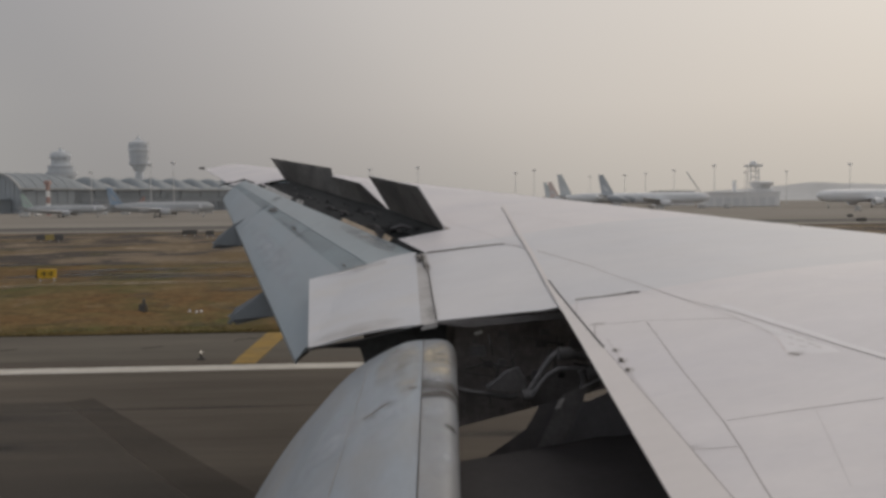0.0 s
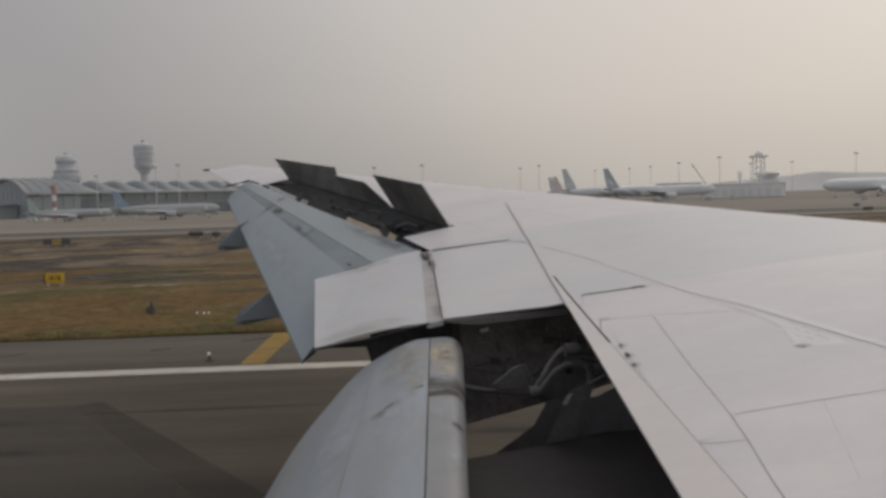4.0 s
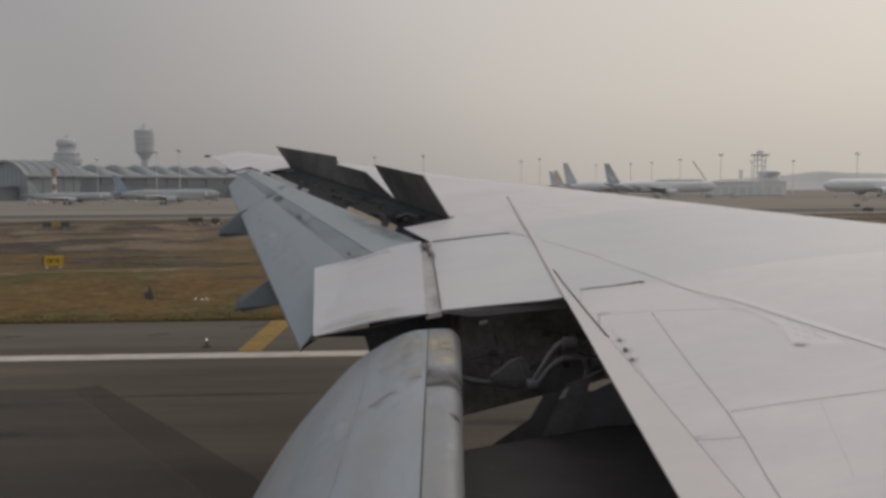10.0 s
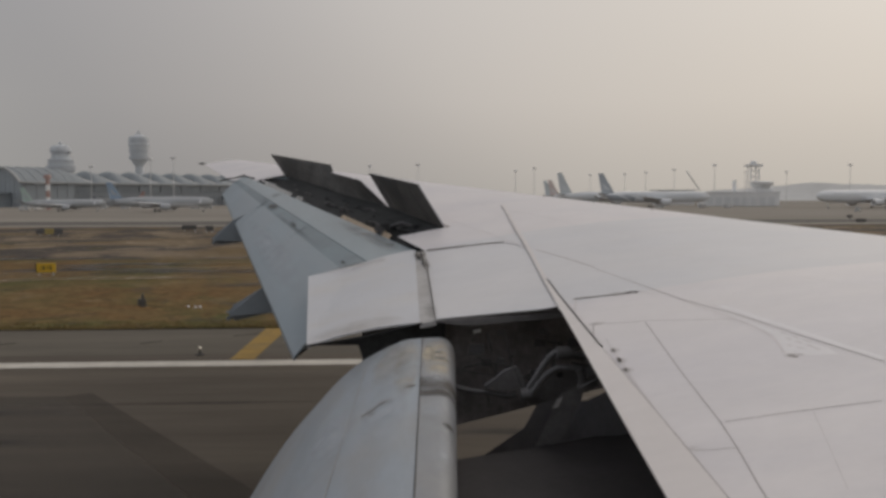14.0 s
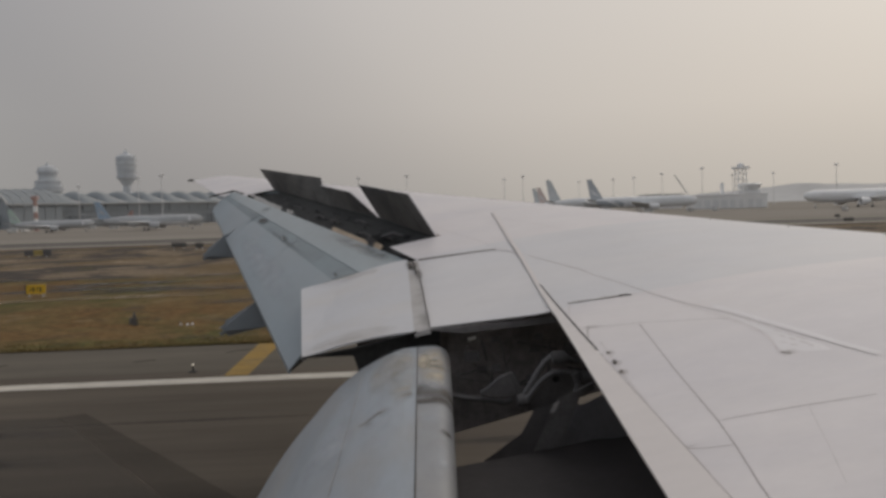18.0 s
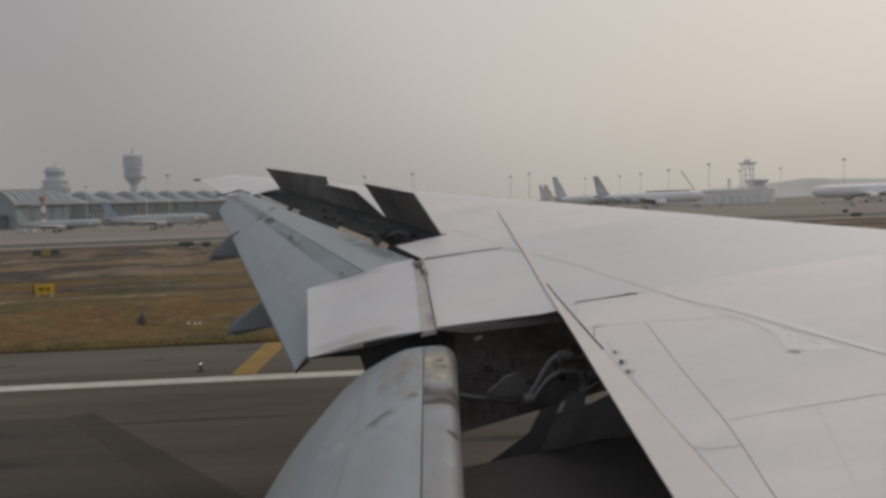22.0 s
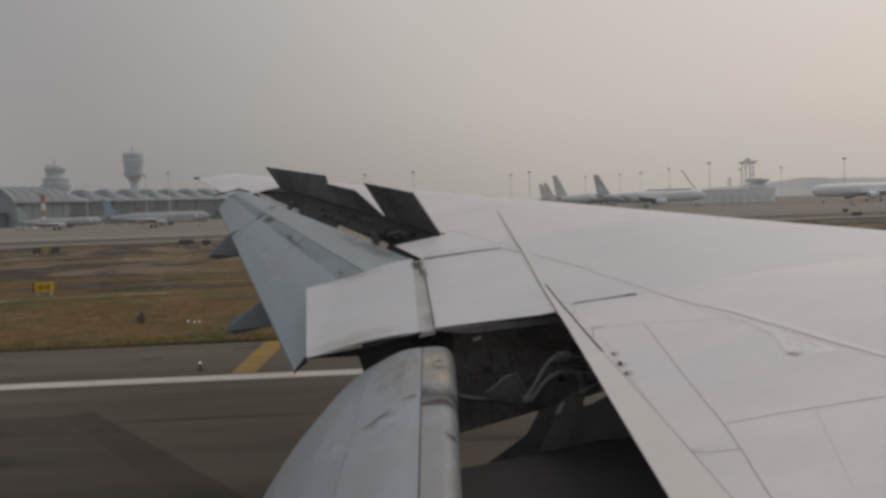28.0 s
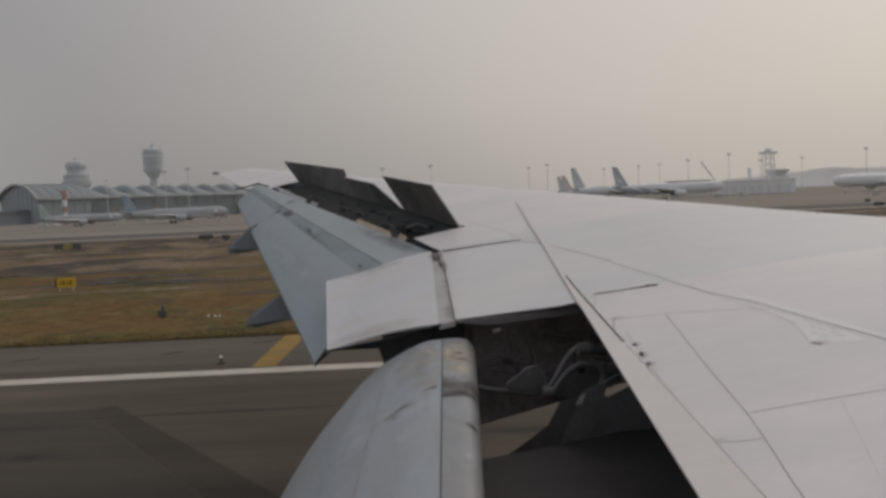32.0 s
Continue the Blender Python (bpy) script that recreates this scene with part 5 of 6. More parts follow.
def parked_airliner(length, tail_mat, label, at, turn, lower=None, tall=1.0, paint=M_FARPLANE, swirls=False):
    """Nose towards local +x, wheels on z = 0."""
    L = length
    r = L * 0.049
    zc = r * 1.95
    a = empty("parked_airliner", label, "aircraft", "parked airliners", at)
    a.rotation_euler = (0, 0, radians(turn))
    fus = part("fuselage", lathe([(0.05 * r, 0.5 * L), (0.45 * r, 0.485 * L), (0.75 * r, 0.46 * L), (0.95 * r, 0.42 * L), (r, 0.37 * L), (r, -0.18 * L), (0.92 * r, -0.27 * L), (0.62 * r, -0.38 * L), (0.30 * r, -0.46 * L), (0.08 * r, -0.5 * L)], 24, "x"), paint, a, "white fuselage", True)
    fus.location = (0, 0, zc)
    if lower:
        belly = part("belly", lathe([(0.5 * r, 0.42 * L), (0.96 * r, 0.36 * L), (0.99 * r, -0.17 * L), (0.6 * r, -0.3 * L)], 24, "x"), lower, a, "grey painted belly", True)
        belly.location, belly.scale = (0, 0, zc - 0.10 * r), (1, 1.004, 0.97)
    bm = prism([(-0.35 * L, -0.16, zc + 0.75 * r), (-0.452 * L, -0.16, zc + r * 3.9 * tall), (-0.497 * L, -0.16, zc + r * 3.9 * tall), (-0.462 * L, -0.16, zc + 0.4 * r)], (0, 0.32, 0))
    fin = part("fin", bm, tail_mat, a, "painted tail fin")
    part("rudder_line", boxed((-0.466 * L, -0.18, zc + 0.8 * r), (-0.463 * L, 0.18, zc + 1.6 * r)), M_PLANE_GREY, fin)
    bm = prism([(-0.385 * L, -0.17, zc + 1.25 * r), (-0.465 * L, -0.17, zc + 2.7 * r), (-0.44 * L, -0.17, zc + 1.5 * r)], (0, 0.34, 0))
    part("tail_brushstroke", bm, paint, fin, "pale sweeping stripe on the fin")
    for s in (1, -1):
        part("tailplane", slab_wing((-0.40 * L, s * 0.3 * r, zc + 0.35 * r), (-0.485 * L, s * 3.0 * r, zc + 0.7 * r), 0.085 * L, 0.035 * L, 0.5, 0.2), paint, a)
        part("wing", slab_wing((0.12 * L, s * 0.8 * r, zc - 0.55 * r), (-0.14 * L, s * 0.46 * L, zc + 0.05 * r), 0.20 * L, 0.035 * L, 1.1, 0.25), M_PLANE_GREY, a, "grey wing")
        eng = part("engine", lathe([(0.30 * r, -0.05 * L), (0.52 * r, -0.03 * L), (0.60 * r, 0.0), (0.58 * r, 0.035 * L), (0.50 * r, 0.04 * L), (0.46 * r, 0.034 * L)], 18, "x"), paint, a, "white engine nacelle", True)
        eng.location = (0.085 * L, s * 0.155 * L, zc - 0.95 * r)
        part("fan", lathe([(0.45 * r, 0.033 * L), (0.12 * r, 0.038 * L)], 18, "x"), M_FARTYRE, eng)
        part("pylon", boxed((0.02 * L, s * 0.155 * L - 0.2, zc - 0.6 * r), (0.08 * L, s * 0.155 * L + 0.2, zc - 0.25 * r), 0.1), M_PLANE_GREY, a)
        leg = part("main_gear", tube([(-0.03 * L, s * 0.085 * L, zc - 0.6 * r), (-0.03 * L, s * 0.085 * L, 0.5)], 0.22), M_STEEL, a)
        part("wheel", lathe([(0.25, -0.45), (0.62, -0.4), (0.65, 0), (0.62, 0.4), (0.25, 0.45)], 18), M_FARTYRE, leg, "black tyre", True).matrix_local = pose(-0.03 * L, s * 0.085 * L, 0.65, 90)
        bm = bmesh.new()
        for k in range(int(0.62 * L / 1.1)):
            x = -0.24 * L + k * 1.1
            box(bm, (x, s * r * 0.955 - 0.03, zc + 0.28 * r), (x + 0.32, s * r * 0.955 + 0.03, zc + 0.28 * r + 0.42))
        row = part("cabin_windows", bm, M_FARGLASS, fus, "row of small cabin windows")
        row.location, row["kind"] = (0, 0, -zc), "stuff"
        part("door", boxed((0.37 * L, s * r * 0.99 - 0.04, zc - 0.25 * r), (0.37 * L + 1.1, s * r * 0.99 + 0.04, zc + 0.45 * r)), M_PLANE_GREY, a)
    if swirls:
        # dark painted waves wrapping the rear and lower body on both sides
        for k in range(6):
            s = 1 if k < 3 else -1
            xa, xb, low, high, lean = ((-0.40, -0.20, -1.2, 0.70, 0.04), (-0.19, -0.06, -1.2, 0.35, 0.10), (-0.04, 0.08, -1.2, 0.10, 0.10))[k % 3]
            def wave(u, v):
                th = low + (high - low) * v
                x = xa + (xb - xa) * u * (1 - 0.6 * v) - lean * v * (0.2 + 0.8 * v)
                rr = r * 1.02 * float(np.interp(x, (-0.5, -0.46, -0.38, -0.27, -0.18), (0.08, 0.30, 0.62, 0.92, 1.0)))
                return Vector((x * L, s * rr * math.cos(th), zc + rr * math.sin(th)))
            part("livery_wave", film(wave, 12, 8), M_WAVE, a, "dark slate painted wave")
    part("cockpit_glass", prism([(0.468 * L, -0.45 * r, zc + 0.42 * r), (0.468 * L, 0.45 * r, zc + 0.42 * r), (0.484 * L, 0.3 * r, zc + 0.22 * r), (0.484 * L, -0.3 * r, zc + 0.22 * r)], (0.25, 0, 0.22)), M_FARTYRE, fus).location = (0, 0, -zc)
    leg = part("nose_gear", tube([(0.40 * L, 0, zc - 0.8 * r), (0.40 * L, 0, 0.4)], 0.16), M_STEEL, a)
    part("wheel", lathe([(0.2, -0.3), (0.42, -0.26), (0.45, 0), (0.42, 0.26), (0.2, 0.3)], 16), M_FARTYRE, leg, "black tyre", True).matrix_local = pose(0.40 * L, 0, 0.45, 90)
    return a


# body and tail paints of the parked row have haze mixed into their colour
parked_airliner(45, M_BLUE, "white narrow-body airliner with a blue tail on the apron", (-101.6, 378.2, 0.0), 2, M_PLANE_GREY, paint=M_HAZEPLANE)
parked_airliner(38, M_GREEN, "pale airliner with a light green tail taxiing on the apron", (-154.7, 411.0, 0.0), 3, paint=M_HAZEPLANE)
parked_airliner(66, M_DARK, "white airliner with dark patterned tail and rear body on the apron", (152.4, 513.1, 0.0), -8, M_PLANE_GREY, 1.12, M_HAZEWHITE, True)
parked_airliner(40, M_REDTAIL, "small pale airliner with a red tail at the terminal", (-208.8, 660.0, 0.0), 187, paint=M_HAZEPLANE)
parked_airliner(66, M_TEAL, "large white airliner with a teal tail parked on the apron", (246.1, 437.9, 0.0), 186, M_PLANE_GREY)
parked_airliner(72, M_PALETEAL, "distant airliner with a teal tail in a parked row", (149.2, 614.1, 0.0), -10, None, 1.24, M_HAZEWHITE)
parked_airliner(70, M_PALERED, "distant airliner with a red tail paled for haze in a parked row", (172.7, 794.0, 0.0), -10, None, 1.19, M_HAZEWHITE)
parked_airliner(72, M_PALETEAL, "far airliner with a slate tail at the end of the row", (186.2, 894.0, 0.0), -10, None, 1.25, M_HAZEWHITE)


# ---- buildings ----
def vault_bay():
    """One bay of the wave-roofed terminal: 20 m along x, 60 m deep along y."""
    b = empty("terminal_bay", "glass-fronted terminal bay under a pale wave-shaped roof", "building", "terminal bays")
    W, D, E = 20.0, 60.0, 19.0

    def wave(u):
        return math.sin(math.pi / 2 * u / 0.24) ** 0.8 if u < 0.24 else max(0.0, math.cos(math.pi / 2 * (u - 0.24) / 0.76)) ** 1.15

    def roof(u, v):
        """A shell that rises from a straight front edge, steep on one flank and long on the other."""
        a = math.sin(math.pi / 2 * min(1.0, v / 0.45)) * (1 - 0.5 * max(0.0, v - 0.45) / 0.55)
        return Vector((-W / 2 + W * u, D * v - 4, E - 0.4 + (3.0 + 7.0 * wave(u)) * a))
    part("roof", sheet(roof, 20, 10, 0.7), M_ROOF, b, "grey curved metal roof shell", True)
    # sunlit flank painted as a paler sheet laid over the shell
    part("roof_flank", sheet(lambda u, v: roof(0.62 + 0.36 * u, 0.02 + 0.45 * v) + Vector((0, 0, 0.12)), 6, 8, 0.1), M_RIM, b, "long roof flank painted paler as if lit", True)
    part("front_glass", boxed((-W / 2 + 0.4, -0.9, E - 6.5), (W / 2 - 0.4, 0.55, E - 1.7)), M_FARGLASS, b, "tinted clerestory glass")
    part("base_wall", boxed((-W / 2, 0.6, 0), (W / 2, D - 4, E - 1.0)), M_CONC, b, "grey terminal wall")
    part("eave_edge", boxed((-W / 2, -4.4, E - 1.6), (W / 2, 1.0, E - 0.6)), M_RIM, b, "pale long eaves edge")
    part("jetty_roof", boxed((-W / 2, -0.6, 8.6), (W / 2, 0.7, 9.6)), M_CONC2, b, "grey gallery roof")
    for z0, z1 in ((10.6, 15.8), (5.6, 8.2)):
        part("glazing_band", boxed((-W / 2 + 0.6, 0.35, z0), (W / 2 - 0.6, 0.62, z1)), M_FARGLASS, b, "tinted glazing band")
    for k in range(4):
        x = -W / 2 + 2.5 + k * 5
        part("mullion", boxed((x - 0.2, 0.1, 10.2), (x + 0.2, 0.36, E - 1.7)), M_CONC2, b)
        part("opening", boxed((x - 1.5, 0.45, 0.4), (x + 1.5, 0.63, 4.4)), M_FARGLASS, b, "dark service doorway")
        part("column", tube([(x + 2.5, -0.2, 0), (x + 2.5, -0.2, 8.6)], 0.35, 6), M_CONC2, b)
    return b


T0, T1 = Vector((-285.4, 647.3)), Vector((-144.3, 810.1))
run = (T1 - T0)
turn = math.atan2(run.y, run.x)
step = run.normalized() * 20.0
bay = vault_bay()
bay.matrix_basis = pose(*(T0 + step * 3), 0, 0, 0, math.degrees(turn))
for k in range(4, 19):
    p = T0 + step * k
    copy_thing(bay, pose(p.x, p.y, 0, 0, 0, math.degrees(turn)))


def end_hall(at, turn):
    """The terminal's barrel-vaulted end: x along the terminal, the glass gable at its low-x end."""
    h = empty("terminal_hall", "large glass-ended terminal hall under a grey barrel roof", "building", at=at)
    h.rotation_euler = (0, 0, turn)
    Y0, Y1, X0, X1 = -8.0, 56.0, -26.0, 16.0

    def arch(v, lift=0.0):
        return 13.0 + lift + 17.0 * math.sin(math.pi * (0.05 + 0.90 * v)) ** 0.62

    part("roof", sheet(lambda u, v: Vector((X0 + (X1 - X0) * u, Y0 + (Y1 - Y0) * v, arch(v))), 6, 24, 1.0), M_ROOF, h, "grey barrel roof", True)
    part("roof_rim", sheet(lambda u, v: Vector((X0 - 1.2 + 1.6 * u, Y0 - 0.6 + (Y1 - Y0 + 1.2) * v, arch(v, 0.7))), 2, 24, 1.6), M_RIM, h, "pale rim of the barrel roof", True)
    part("eaves_edge", boxed((X0 - 1.0, Y0 - 1.2, 17.4), (X1, Y0 + 0.6, 18.6)), M_RIM, h, "pale long eaves edge")
    part("gable_glass", sheet(lambda u, v: Vector((X0 + 1.5, Y0 + 1.5 + (Y1 - Y0 - 3) * u, 3.0 + v * (arch(0.03 + 0.94 * u) - 4.2))), 20, 2, drop=(0.4, 0, 0)), M_FARGLASS, h, "glass gable paled for haze")
    part("side_wall", boxed((X0 + 2, Y0 + 1.2, 0), (X1, Y0 + 2.2, 16.8)), M_FARGLASS, h, "glass side wall paled for haze")
    part("base_wall", boxed((X0 + 1.2, Y0 + 0.9, 0), (X1, Y1 - 2, 3.0)), M_CONC2, h, "grey base wall")
    for k in range(9):
        u = (k + 0.5) / 9
        y = Y0 + 1.5 + (Y1 - Y0 - 3) * u
        part("mullion", boxed((X0 + 1.1, y - 0.2, 3.0), (X0 + 1.5, y + 0.2, arch(0.03 + 0.94 * u) - 1.4)), M_CONC, h)
    for k in range(5):
        x = X0 + 5 + k * 8
        part("roof_rib", tube([Vector((x, Y0 + (Y1 - Y0) * v / 12, arch(v / 12, 0.3))) for v in range(13)], 0.4, 6), M_CONC2, h, "raised roof rib")
        part("column", boxed((x - 0.4, Y0 + 0.6, 0), (x + 0.4, Y0 + 1.3, 17.2)), M_CONC2, h)
    part("link_roof", prism([(X0, 6, 9.5), (X0, 6, 11.0), (X0 - 90, 6, 7.0), (X0 - 90, 6, 5.8)], (0, 20, 0)), M_ROOF, h, "low sloping link roof")
    part("link_wall", prism([(X0 + 1, 8, 0), (X0 + 1, 8, 9.5), (X0 - 89, 8, 5.8), (X0 - 89, 8, 0)], (0, 16, 0)), M_FARGLASS, h, "glazed link wall")
    return h


end_hall((*(T0 + step * 1.7), 0.0), turn)


def jet_bridge(m):
    j = empty("jet_bridge", "pale raised passenger boarding bridge beside the terminal", "jet bridge", "jet bridges")
    part("tunnel", boxed((-1.6, -24, 4.4), (1.6, -5.5, 7.2), 0.0, 0.15), M_CONC, j, "pale boxed tunnel")
    part("cab", boxed((-2.1, -27, 4.2), (2.4, -23.6, 7.5), 0.0, 0.2), M_CONC2, j, "boarding cab")
    part("drive_column", boxed((-0.6, -20, 0.5), (0.6, -18.8, 4.5)), M_STEEL, j)
    part("wheel_frame", boxed((-1.6, -20.4, 0), (1.6, -18.4, 0.9), 0.1), M_FARTYRE, j)
    part("rotunda", lathe([(2.2, 0), (2.2, 7.6), (1.4, 8.2)], 14), M_CONC2, j).location = (0, -5.0, 0)
    j.matrix_basis = m
    return j


bridge = jet_bridge(pose(*(T0 + step * 3.5), 0, 0, 0, math.degrees(turn) - 12))
for k, yaw in ((5.4, 16), (7.3, -10), (9.6, 20), (11.5, -16), (14.2, 12)):
    copy_thing(bridge, pose(*(T0 + step * k), 0, 0, 0, math.degrees(turn) + yaw))


def control_tower(at, H, head_r, head_h, wide_low, label):
    t = empty("control_tower", label, "tower", "control towers", at)
    neck = head_r * 0.42
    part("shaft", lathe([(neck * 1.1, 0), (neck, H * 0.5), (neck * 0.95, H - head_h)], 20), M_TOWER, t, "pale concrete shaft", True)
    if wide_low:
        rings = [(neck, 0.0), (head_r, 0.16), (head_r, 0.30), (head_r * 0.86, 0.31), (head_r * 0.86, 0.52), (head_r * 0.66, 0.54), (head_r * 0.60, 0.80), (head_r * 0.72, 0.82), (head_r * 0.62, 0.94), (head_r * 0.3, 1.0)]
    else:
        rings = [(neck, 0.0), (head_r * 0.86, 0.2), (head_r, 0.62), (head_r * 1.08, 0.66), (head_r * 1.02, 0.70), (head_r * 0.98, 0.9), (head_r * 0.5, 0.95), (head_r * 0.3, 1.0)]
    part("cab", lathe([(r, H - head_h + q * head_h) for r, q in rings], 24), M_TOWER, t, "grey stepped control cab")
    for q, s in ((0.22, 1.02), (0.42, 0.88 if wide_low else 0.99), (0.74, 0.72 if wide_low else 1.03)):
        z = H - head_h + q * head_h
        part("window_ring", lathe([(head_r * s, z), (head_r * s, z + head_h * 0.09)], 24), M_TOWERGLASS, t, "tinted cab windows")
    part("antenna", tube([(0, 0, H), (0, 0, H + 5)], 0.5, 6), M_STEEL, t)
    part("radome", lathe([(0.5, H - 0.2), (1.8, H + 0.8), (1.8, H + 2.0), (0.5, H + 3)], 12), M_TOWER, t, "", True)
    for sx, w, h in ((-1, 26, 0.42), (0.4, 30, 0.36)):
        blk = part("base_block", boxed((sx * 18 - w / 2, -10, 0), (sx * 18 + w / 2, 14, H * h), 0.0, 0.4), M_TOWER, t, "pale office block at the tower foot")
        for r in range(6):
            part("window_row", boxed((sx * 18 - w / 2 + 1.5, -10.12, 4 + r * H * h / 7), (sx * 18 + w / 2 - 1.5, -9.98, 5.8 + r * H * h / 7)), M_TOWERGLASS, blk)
    return t


control_tower((-371.9, 985.0, 0.0), 66, 15.5, 34, True, "stepped grey control tower with a wide lower gallery")
control_tower((-294.6, 1012.0, 0.0), 80, 10.8, 37, False, "tall pale control tower with a round cab")


def low_station(at, turn):
    s = empty("fire_station", "long low grey station with a small lookout cab", "building", at=at)
    s.rotation_euler = (0, 0, radians(turn))
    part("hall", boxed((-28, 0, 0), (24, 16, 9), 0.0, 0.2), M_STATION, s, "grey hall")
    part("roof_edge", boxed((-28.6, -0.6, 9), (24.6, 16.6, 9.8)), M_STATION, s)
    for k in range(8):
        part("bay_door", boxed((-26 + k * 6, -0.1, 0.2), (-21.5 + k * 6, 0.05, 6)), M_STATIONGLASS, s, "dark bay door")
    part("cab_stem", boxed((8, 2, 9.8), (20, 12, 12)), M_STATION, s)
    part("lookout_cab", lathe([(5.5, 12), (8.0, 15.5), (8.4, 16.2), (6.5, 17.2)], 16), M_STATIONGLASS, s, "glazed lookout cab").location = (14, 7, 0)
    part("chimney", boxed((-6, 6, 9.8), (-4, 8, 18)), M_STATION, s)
    return s


low_station((238.8, 589.5, 0.0), -4)


def apron_block(at, w, h, label):
    s = empty("apron_building", label, "building", "apron buildings", at)
    part("wall", boxed((-w / 2, 0, 0), (w / 2, 22, h), 0.0, 0.2), M_STATION, s, "pale wall")
    part("roof", boxed((-w / 2 - 1, -1, h), (w / 2 + 1, 23, h + 0.8)), M_ROOF, s)
    for k in range(int(w / 5)):
        part("window", boxed((-w / 2 + 1.2 + k * 5, -0.12, h * 0.45), (-w / 2 + 4.6 + k * 5, 0.02, h * 0.75)), M_STATIONGLASS, s)
    return s


apron_block((276.0, 686.9, 0.0), 46, 9.5, "low pale concourse with a flat roof behind the apron")
apron_block((242.9, 748.9, 0.0), 32, 12, "low grey pier building behind parked aircraft")
apron_block((-186.3, 912.4, 0.0), 18, 14, "small pale block beside the towers")


def light_mast(h):
    m = empty("light_mast", "tall steel apron floodlight mast with a ring of lamps", "light mast", "light masts")
    part("pole", lathe([(0.32, 0), (0.24, h * 0.5), (0.16, h)], 10), M_STEEL, m)
    head = part("lamp_ring", lathe([(0.6, h - 0.4), (1.4, h - 0.2), (1.4, h + 0.25), (0.5, h + 0.5)], 14), M_STEEL, m, "lamp carrier ring")
    for k in range(6):
        a = k * math.pi / 3
        part("floodlight", boxed((1.2 * math.cos(a) - 0.35, 1.2 * math.sin(a) - 0.35, h - 1.0), (1.2 * math.cos(a) + 0.35, 1.2 * math.sin(a) + 0.35, h - 0.45)), M_PLANE_GREY, head)
    return m


mast = light_mast(30.0)
mast.location = (232.0, 629.2, 0)
for x, y in ((198.3, 891.7), (223.5, 850.2), (232.8, 809.6), (234.1, 729.3), (326.0, 804.6), (356.0, 782.9), (331.3, 623.8),
             (-345.7, 799.8), (-289.6, 736.7), (-225.1, 653.2), (-150.3, 539.1), (-131.0, 517.4), (102.4, 756.5), (109.3, 696.0), (14.2, 621.0), (-20.7, 642.8)):
    copy_thing(mast, pose(x, y, 0))


def marker_mast(at):
    m = empty("marker_mast", "red and white banded marker mast at the apron edge", "mast", at=at)
    for k in range(5):
        part("band", lathe([(1.1, k * 3.4), (1.1, k * 3.4 + 3.4)], 12), M_REDTAIL if k % 2 == 0 else M_PLANE, m, "red band paled for haze" if k % 2 == 0 else "white band")
    part("cage", boxed((-1.6, -1.6, 17), (1.6, 1.6, 19), 0.3), M_REDTAIL, m)
    return m


marker_mast((-189.1, 481.6, 0.0))


def lattice_tower(at):
    t = empty("radar_tower", "open steel radar tower paled for haze, with a stair and platform", "tower", at=at)
    for sx in (-1, 1):
        for sy in (-1, 1):
            part("leg", tube([(sx * 3, sy * 3, 0), (sx * 2.6, sy * 2.6, 26)], 0.35, 6), M_STATION, t)
    for k in range(6):
        z = 3 + k * 4
        part("landing", boxed((-3, -3, z), (3, 3, z + 0.3)), M_STATION, t)
        part("brace", tube([(-2.9, -2.9, z), (2.9, -2.9, z + 4)], 0.2, 6), M_STATION, t)
    part("platform", boxed((-4.4, -4.4, 26), (4.4, 4.4, 27.4)), M_STATION, t)
    part("antenna", lathe([(2.2, 27.4), (2.4, 29), (0.6, 30)], 12), M_STATION, t)
    return t


lattice_tower((232.4, 560.0, 0.0))


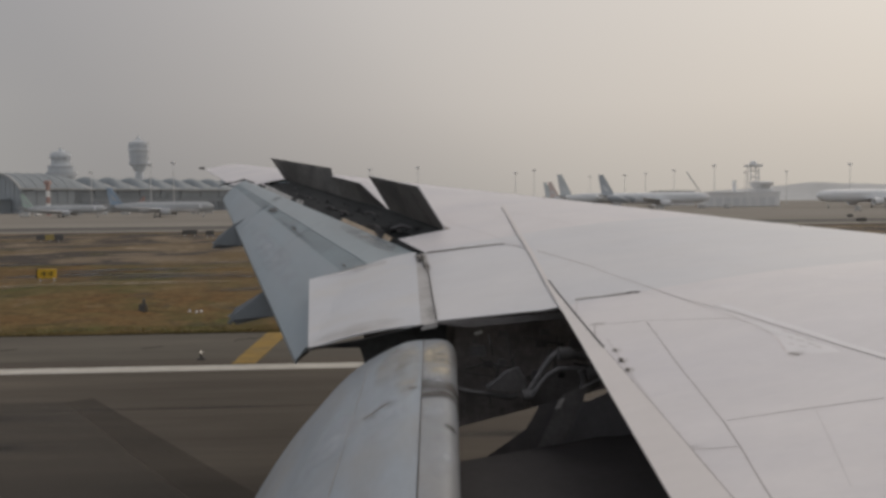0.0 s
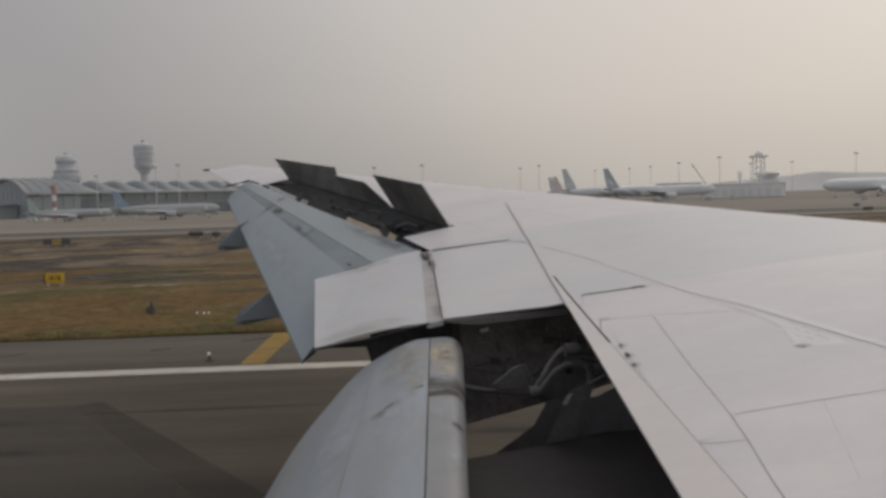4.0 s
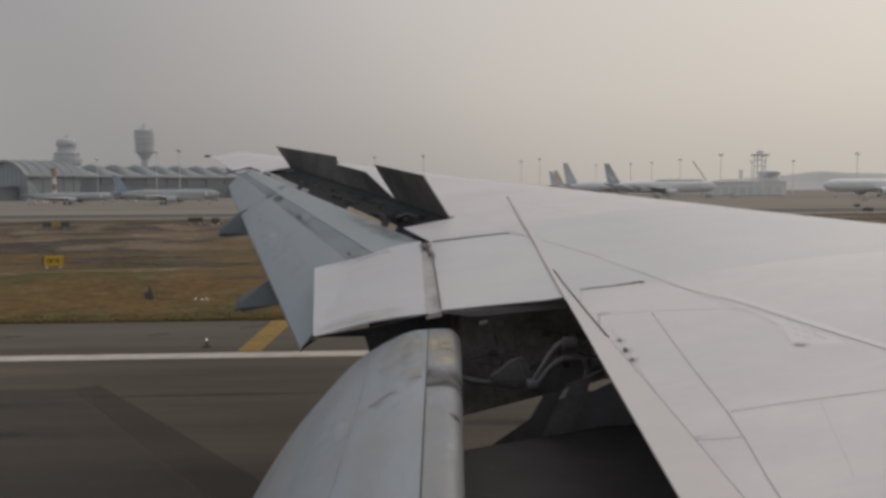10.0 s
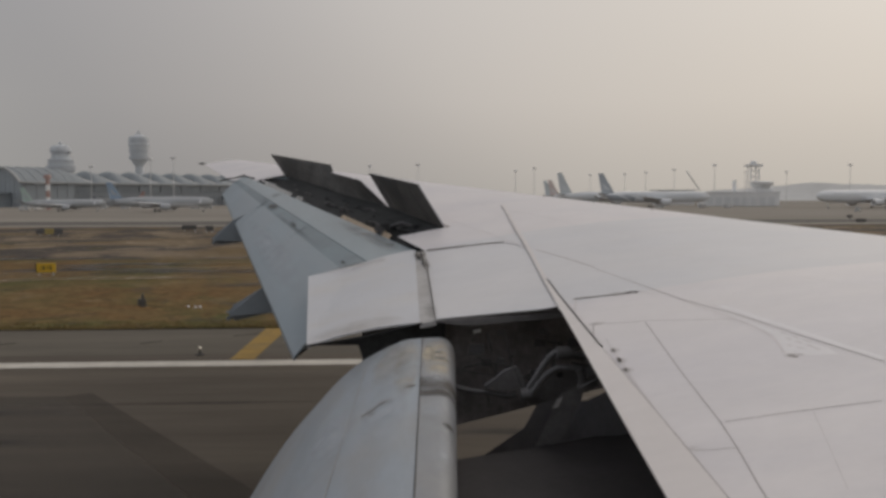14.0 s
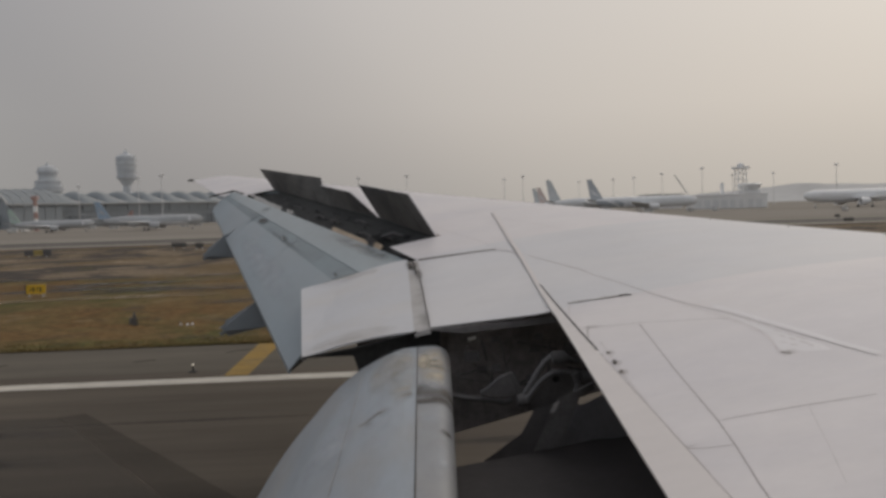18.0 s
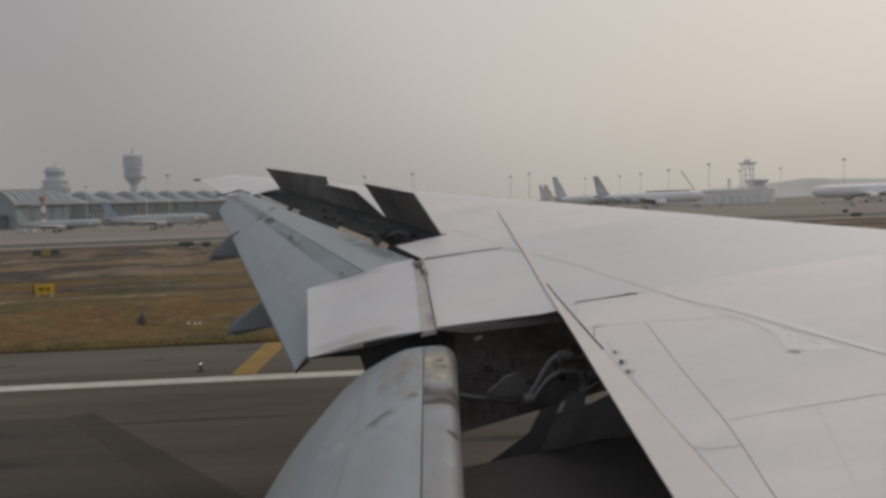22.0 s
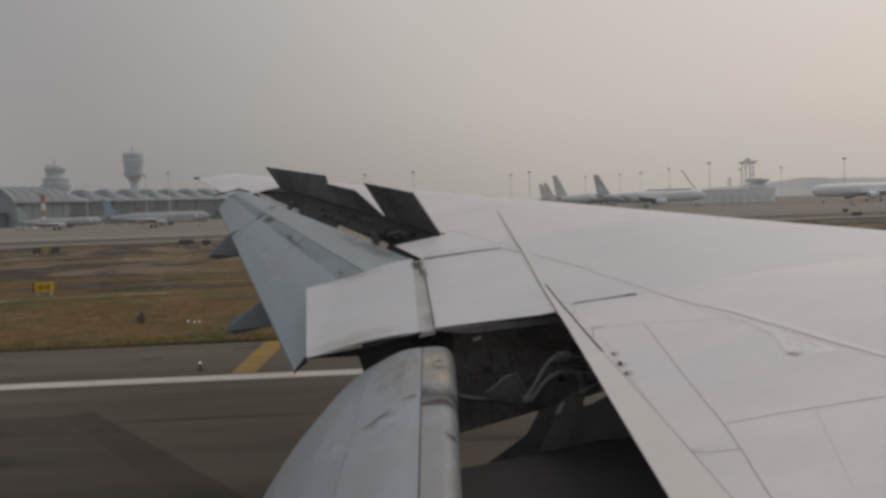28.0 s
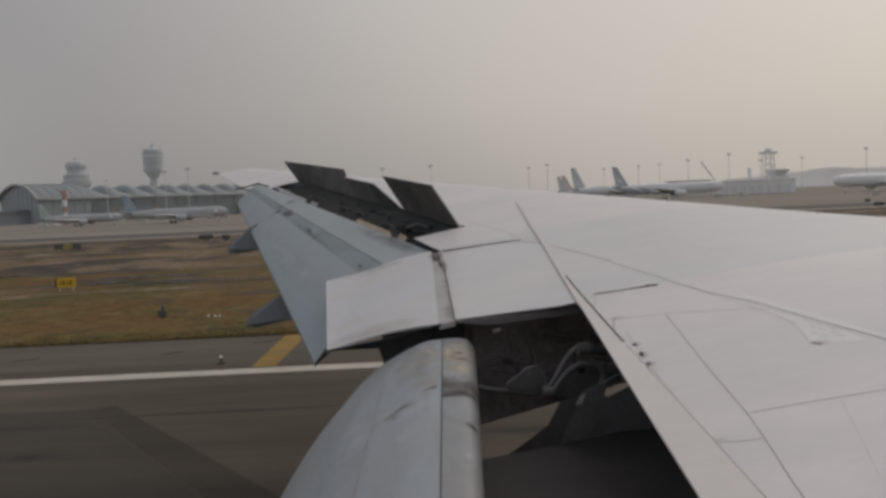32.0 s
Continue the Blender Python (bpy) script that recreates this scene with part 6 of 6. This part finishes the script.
def crane(at):
    c = empty("mobile_crane", "distant mobile crane with a raised lattice boom", "crane", at=at)
    part("carrier", boxed((-5, -1.4, 0.5), (5, 1.4, 2.2), 0.1), M_SIGN, c, "yellow carrier")
    part("cab", boxed((-4.5, -1.2, 2.2), (-1.5, 1.2, 4.4), 0.15), M_SIGN, c)
    part("boom", tube([(1, 0, 2.5), (-16, 0, 27)], 0.5, 6), M_STEEL, c)
    for x in (-3.5, -1.5, 1.5, 3.5):
        part("wheel", lathe([(0.6, -1.5), (0.6, 1.5)], 14), M_FARTYRE, c, "black tyre").matrix_local = pose(x, 0, 0.6, 90)
    return c


crane((243.9, 678.7, 0.0))


def van():
    v = empty("service_van", "small pale airport service van on the apron", "van", "service vans")
    part("body", boxed((-2.4, -0.95, 0.4), (2.4, 0.95, 2.1), 0.12, 0.05), M_VAN, v)
    part("windscreen", boxed((1.9, -0.8, 1.25), (2.41, 0.8, 1.9)), M_FARGLASS, v)
    part("side_window", boxed((0.4, -0.97, 1.25), (1.7, 0.97, 1.85)), M_FARGLASS, v)
    for x in (-1.5, 1.5):
        for s in (-1, 1):
            part("wheel", lathe([(0.2, -0.12), (0.36, -0.1), (0.36, 0.1), (0.2, 0.12)], 14), M_FARTYRE, v, "black tyre").matrix_local = pose(x, s * 0.85, 0.36, 90)
    return v


v0 = van()
v0.location = (-184.8, 441.2, 0)
rv = random.Random(9)
for x, y in ((-188.4, 466.5), (-173.3, 480.7), (-169.7, 510.6), (-150.4, 489.5), (-151.2, 529.7), (-139.5, 549.1), (-109.0, 507.3), (-109.2, 477.2), (167.5, 472.2), (177.7, 461.7), (141.1, 463.6), (174.0, 321.4)):
    copy_thing(v0, pose(x, y, 0, 0, 0, rv.uniform(-30, 200)))


def hill(name, x0, x1, y, h, seed):
    rnd = random.Random(seed)
    ph = [rnd.uniform(0, 6.28) for _ in range(5)]

    def fn(u, v):
        x = x0 + (x1 - x0) * u
        prof = math.sin(math.pi * u) ** 0.7 * (0.72 + 0.12 * math.sin(5 * u + ph[0]) + 0.08 * math.sin(13 * u + ph[1]) + 0.03 * math.sin(37 * u + ph[2]) + 0.02 * math.sin(71 * u + ph[3]))
        return Vector((x, y + 500 * v, h * prof * math.sin(math.pi * min(1, v * 1.0)) ** 0.8 - 1))
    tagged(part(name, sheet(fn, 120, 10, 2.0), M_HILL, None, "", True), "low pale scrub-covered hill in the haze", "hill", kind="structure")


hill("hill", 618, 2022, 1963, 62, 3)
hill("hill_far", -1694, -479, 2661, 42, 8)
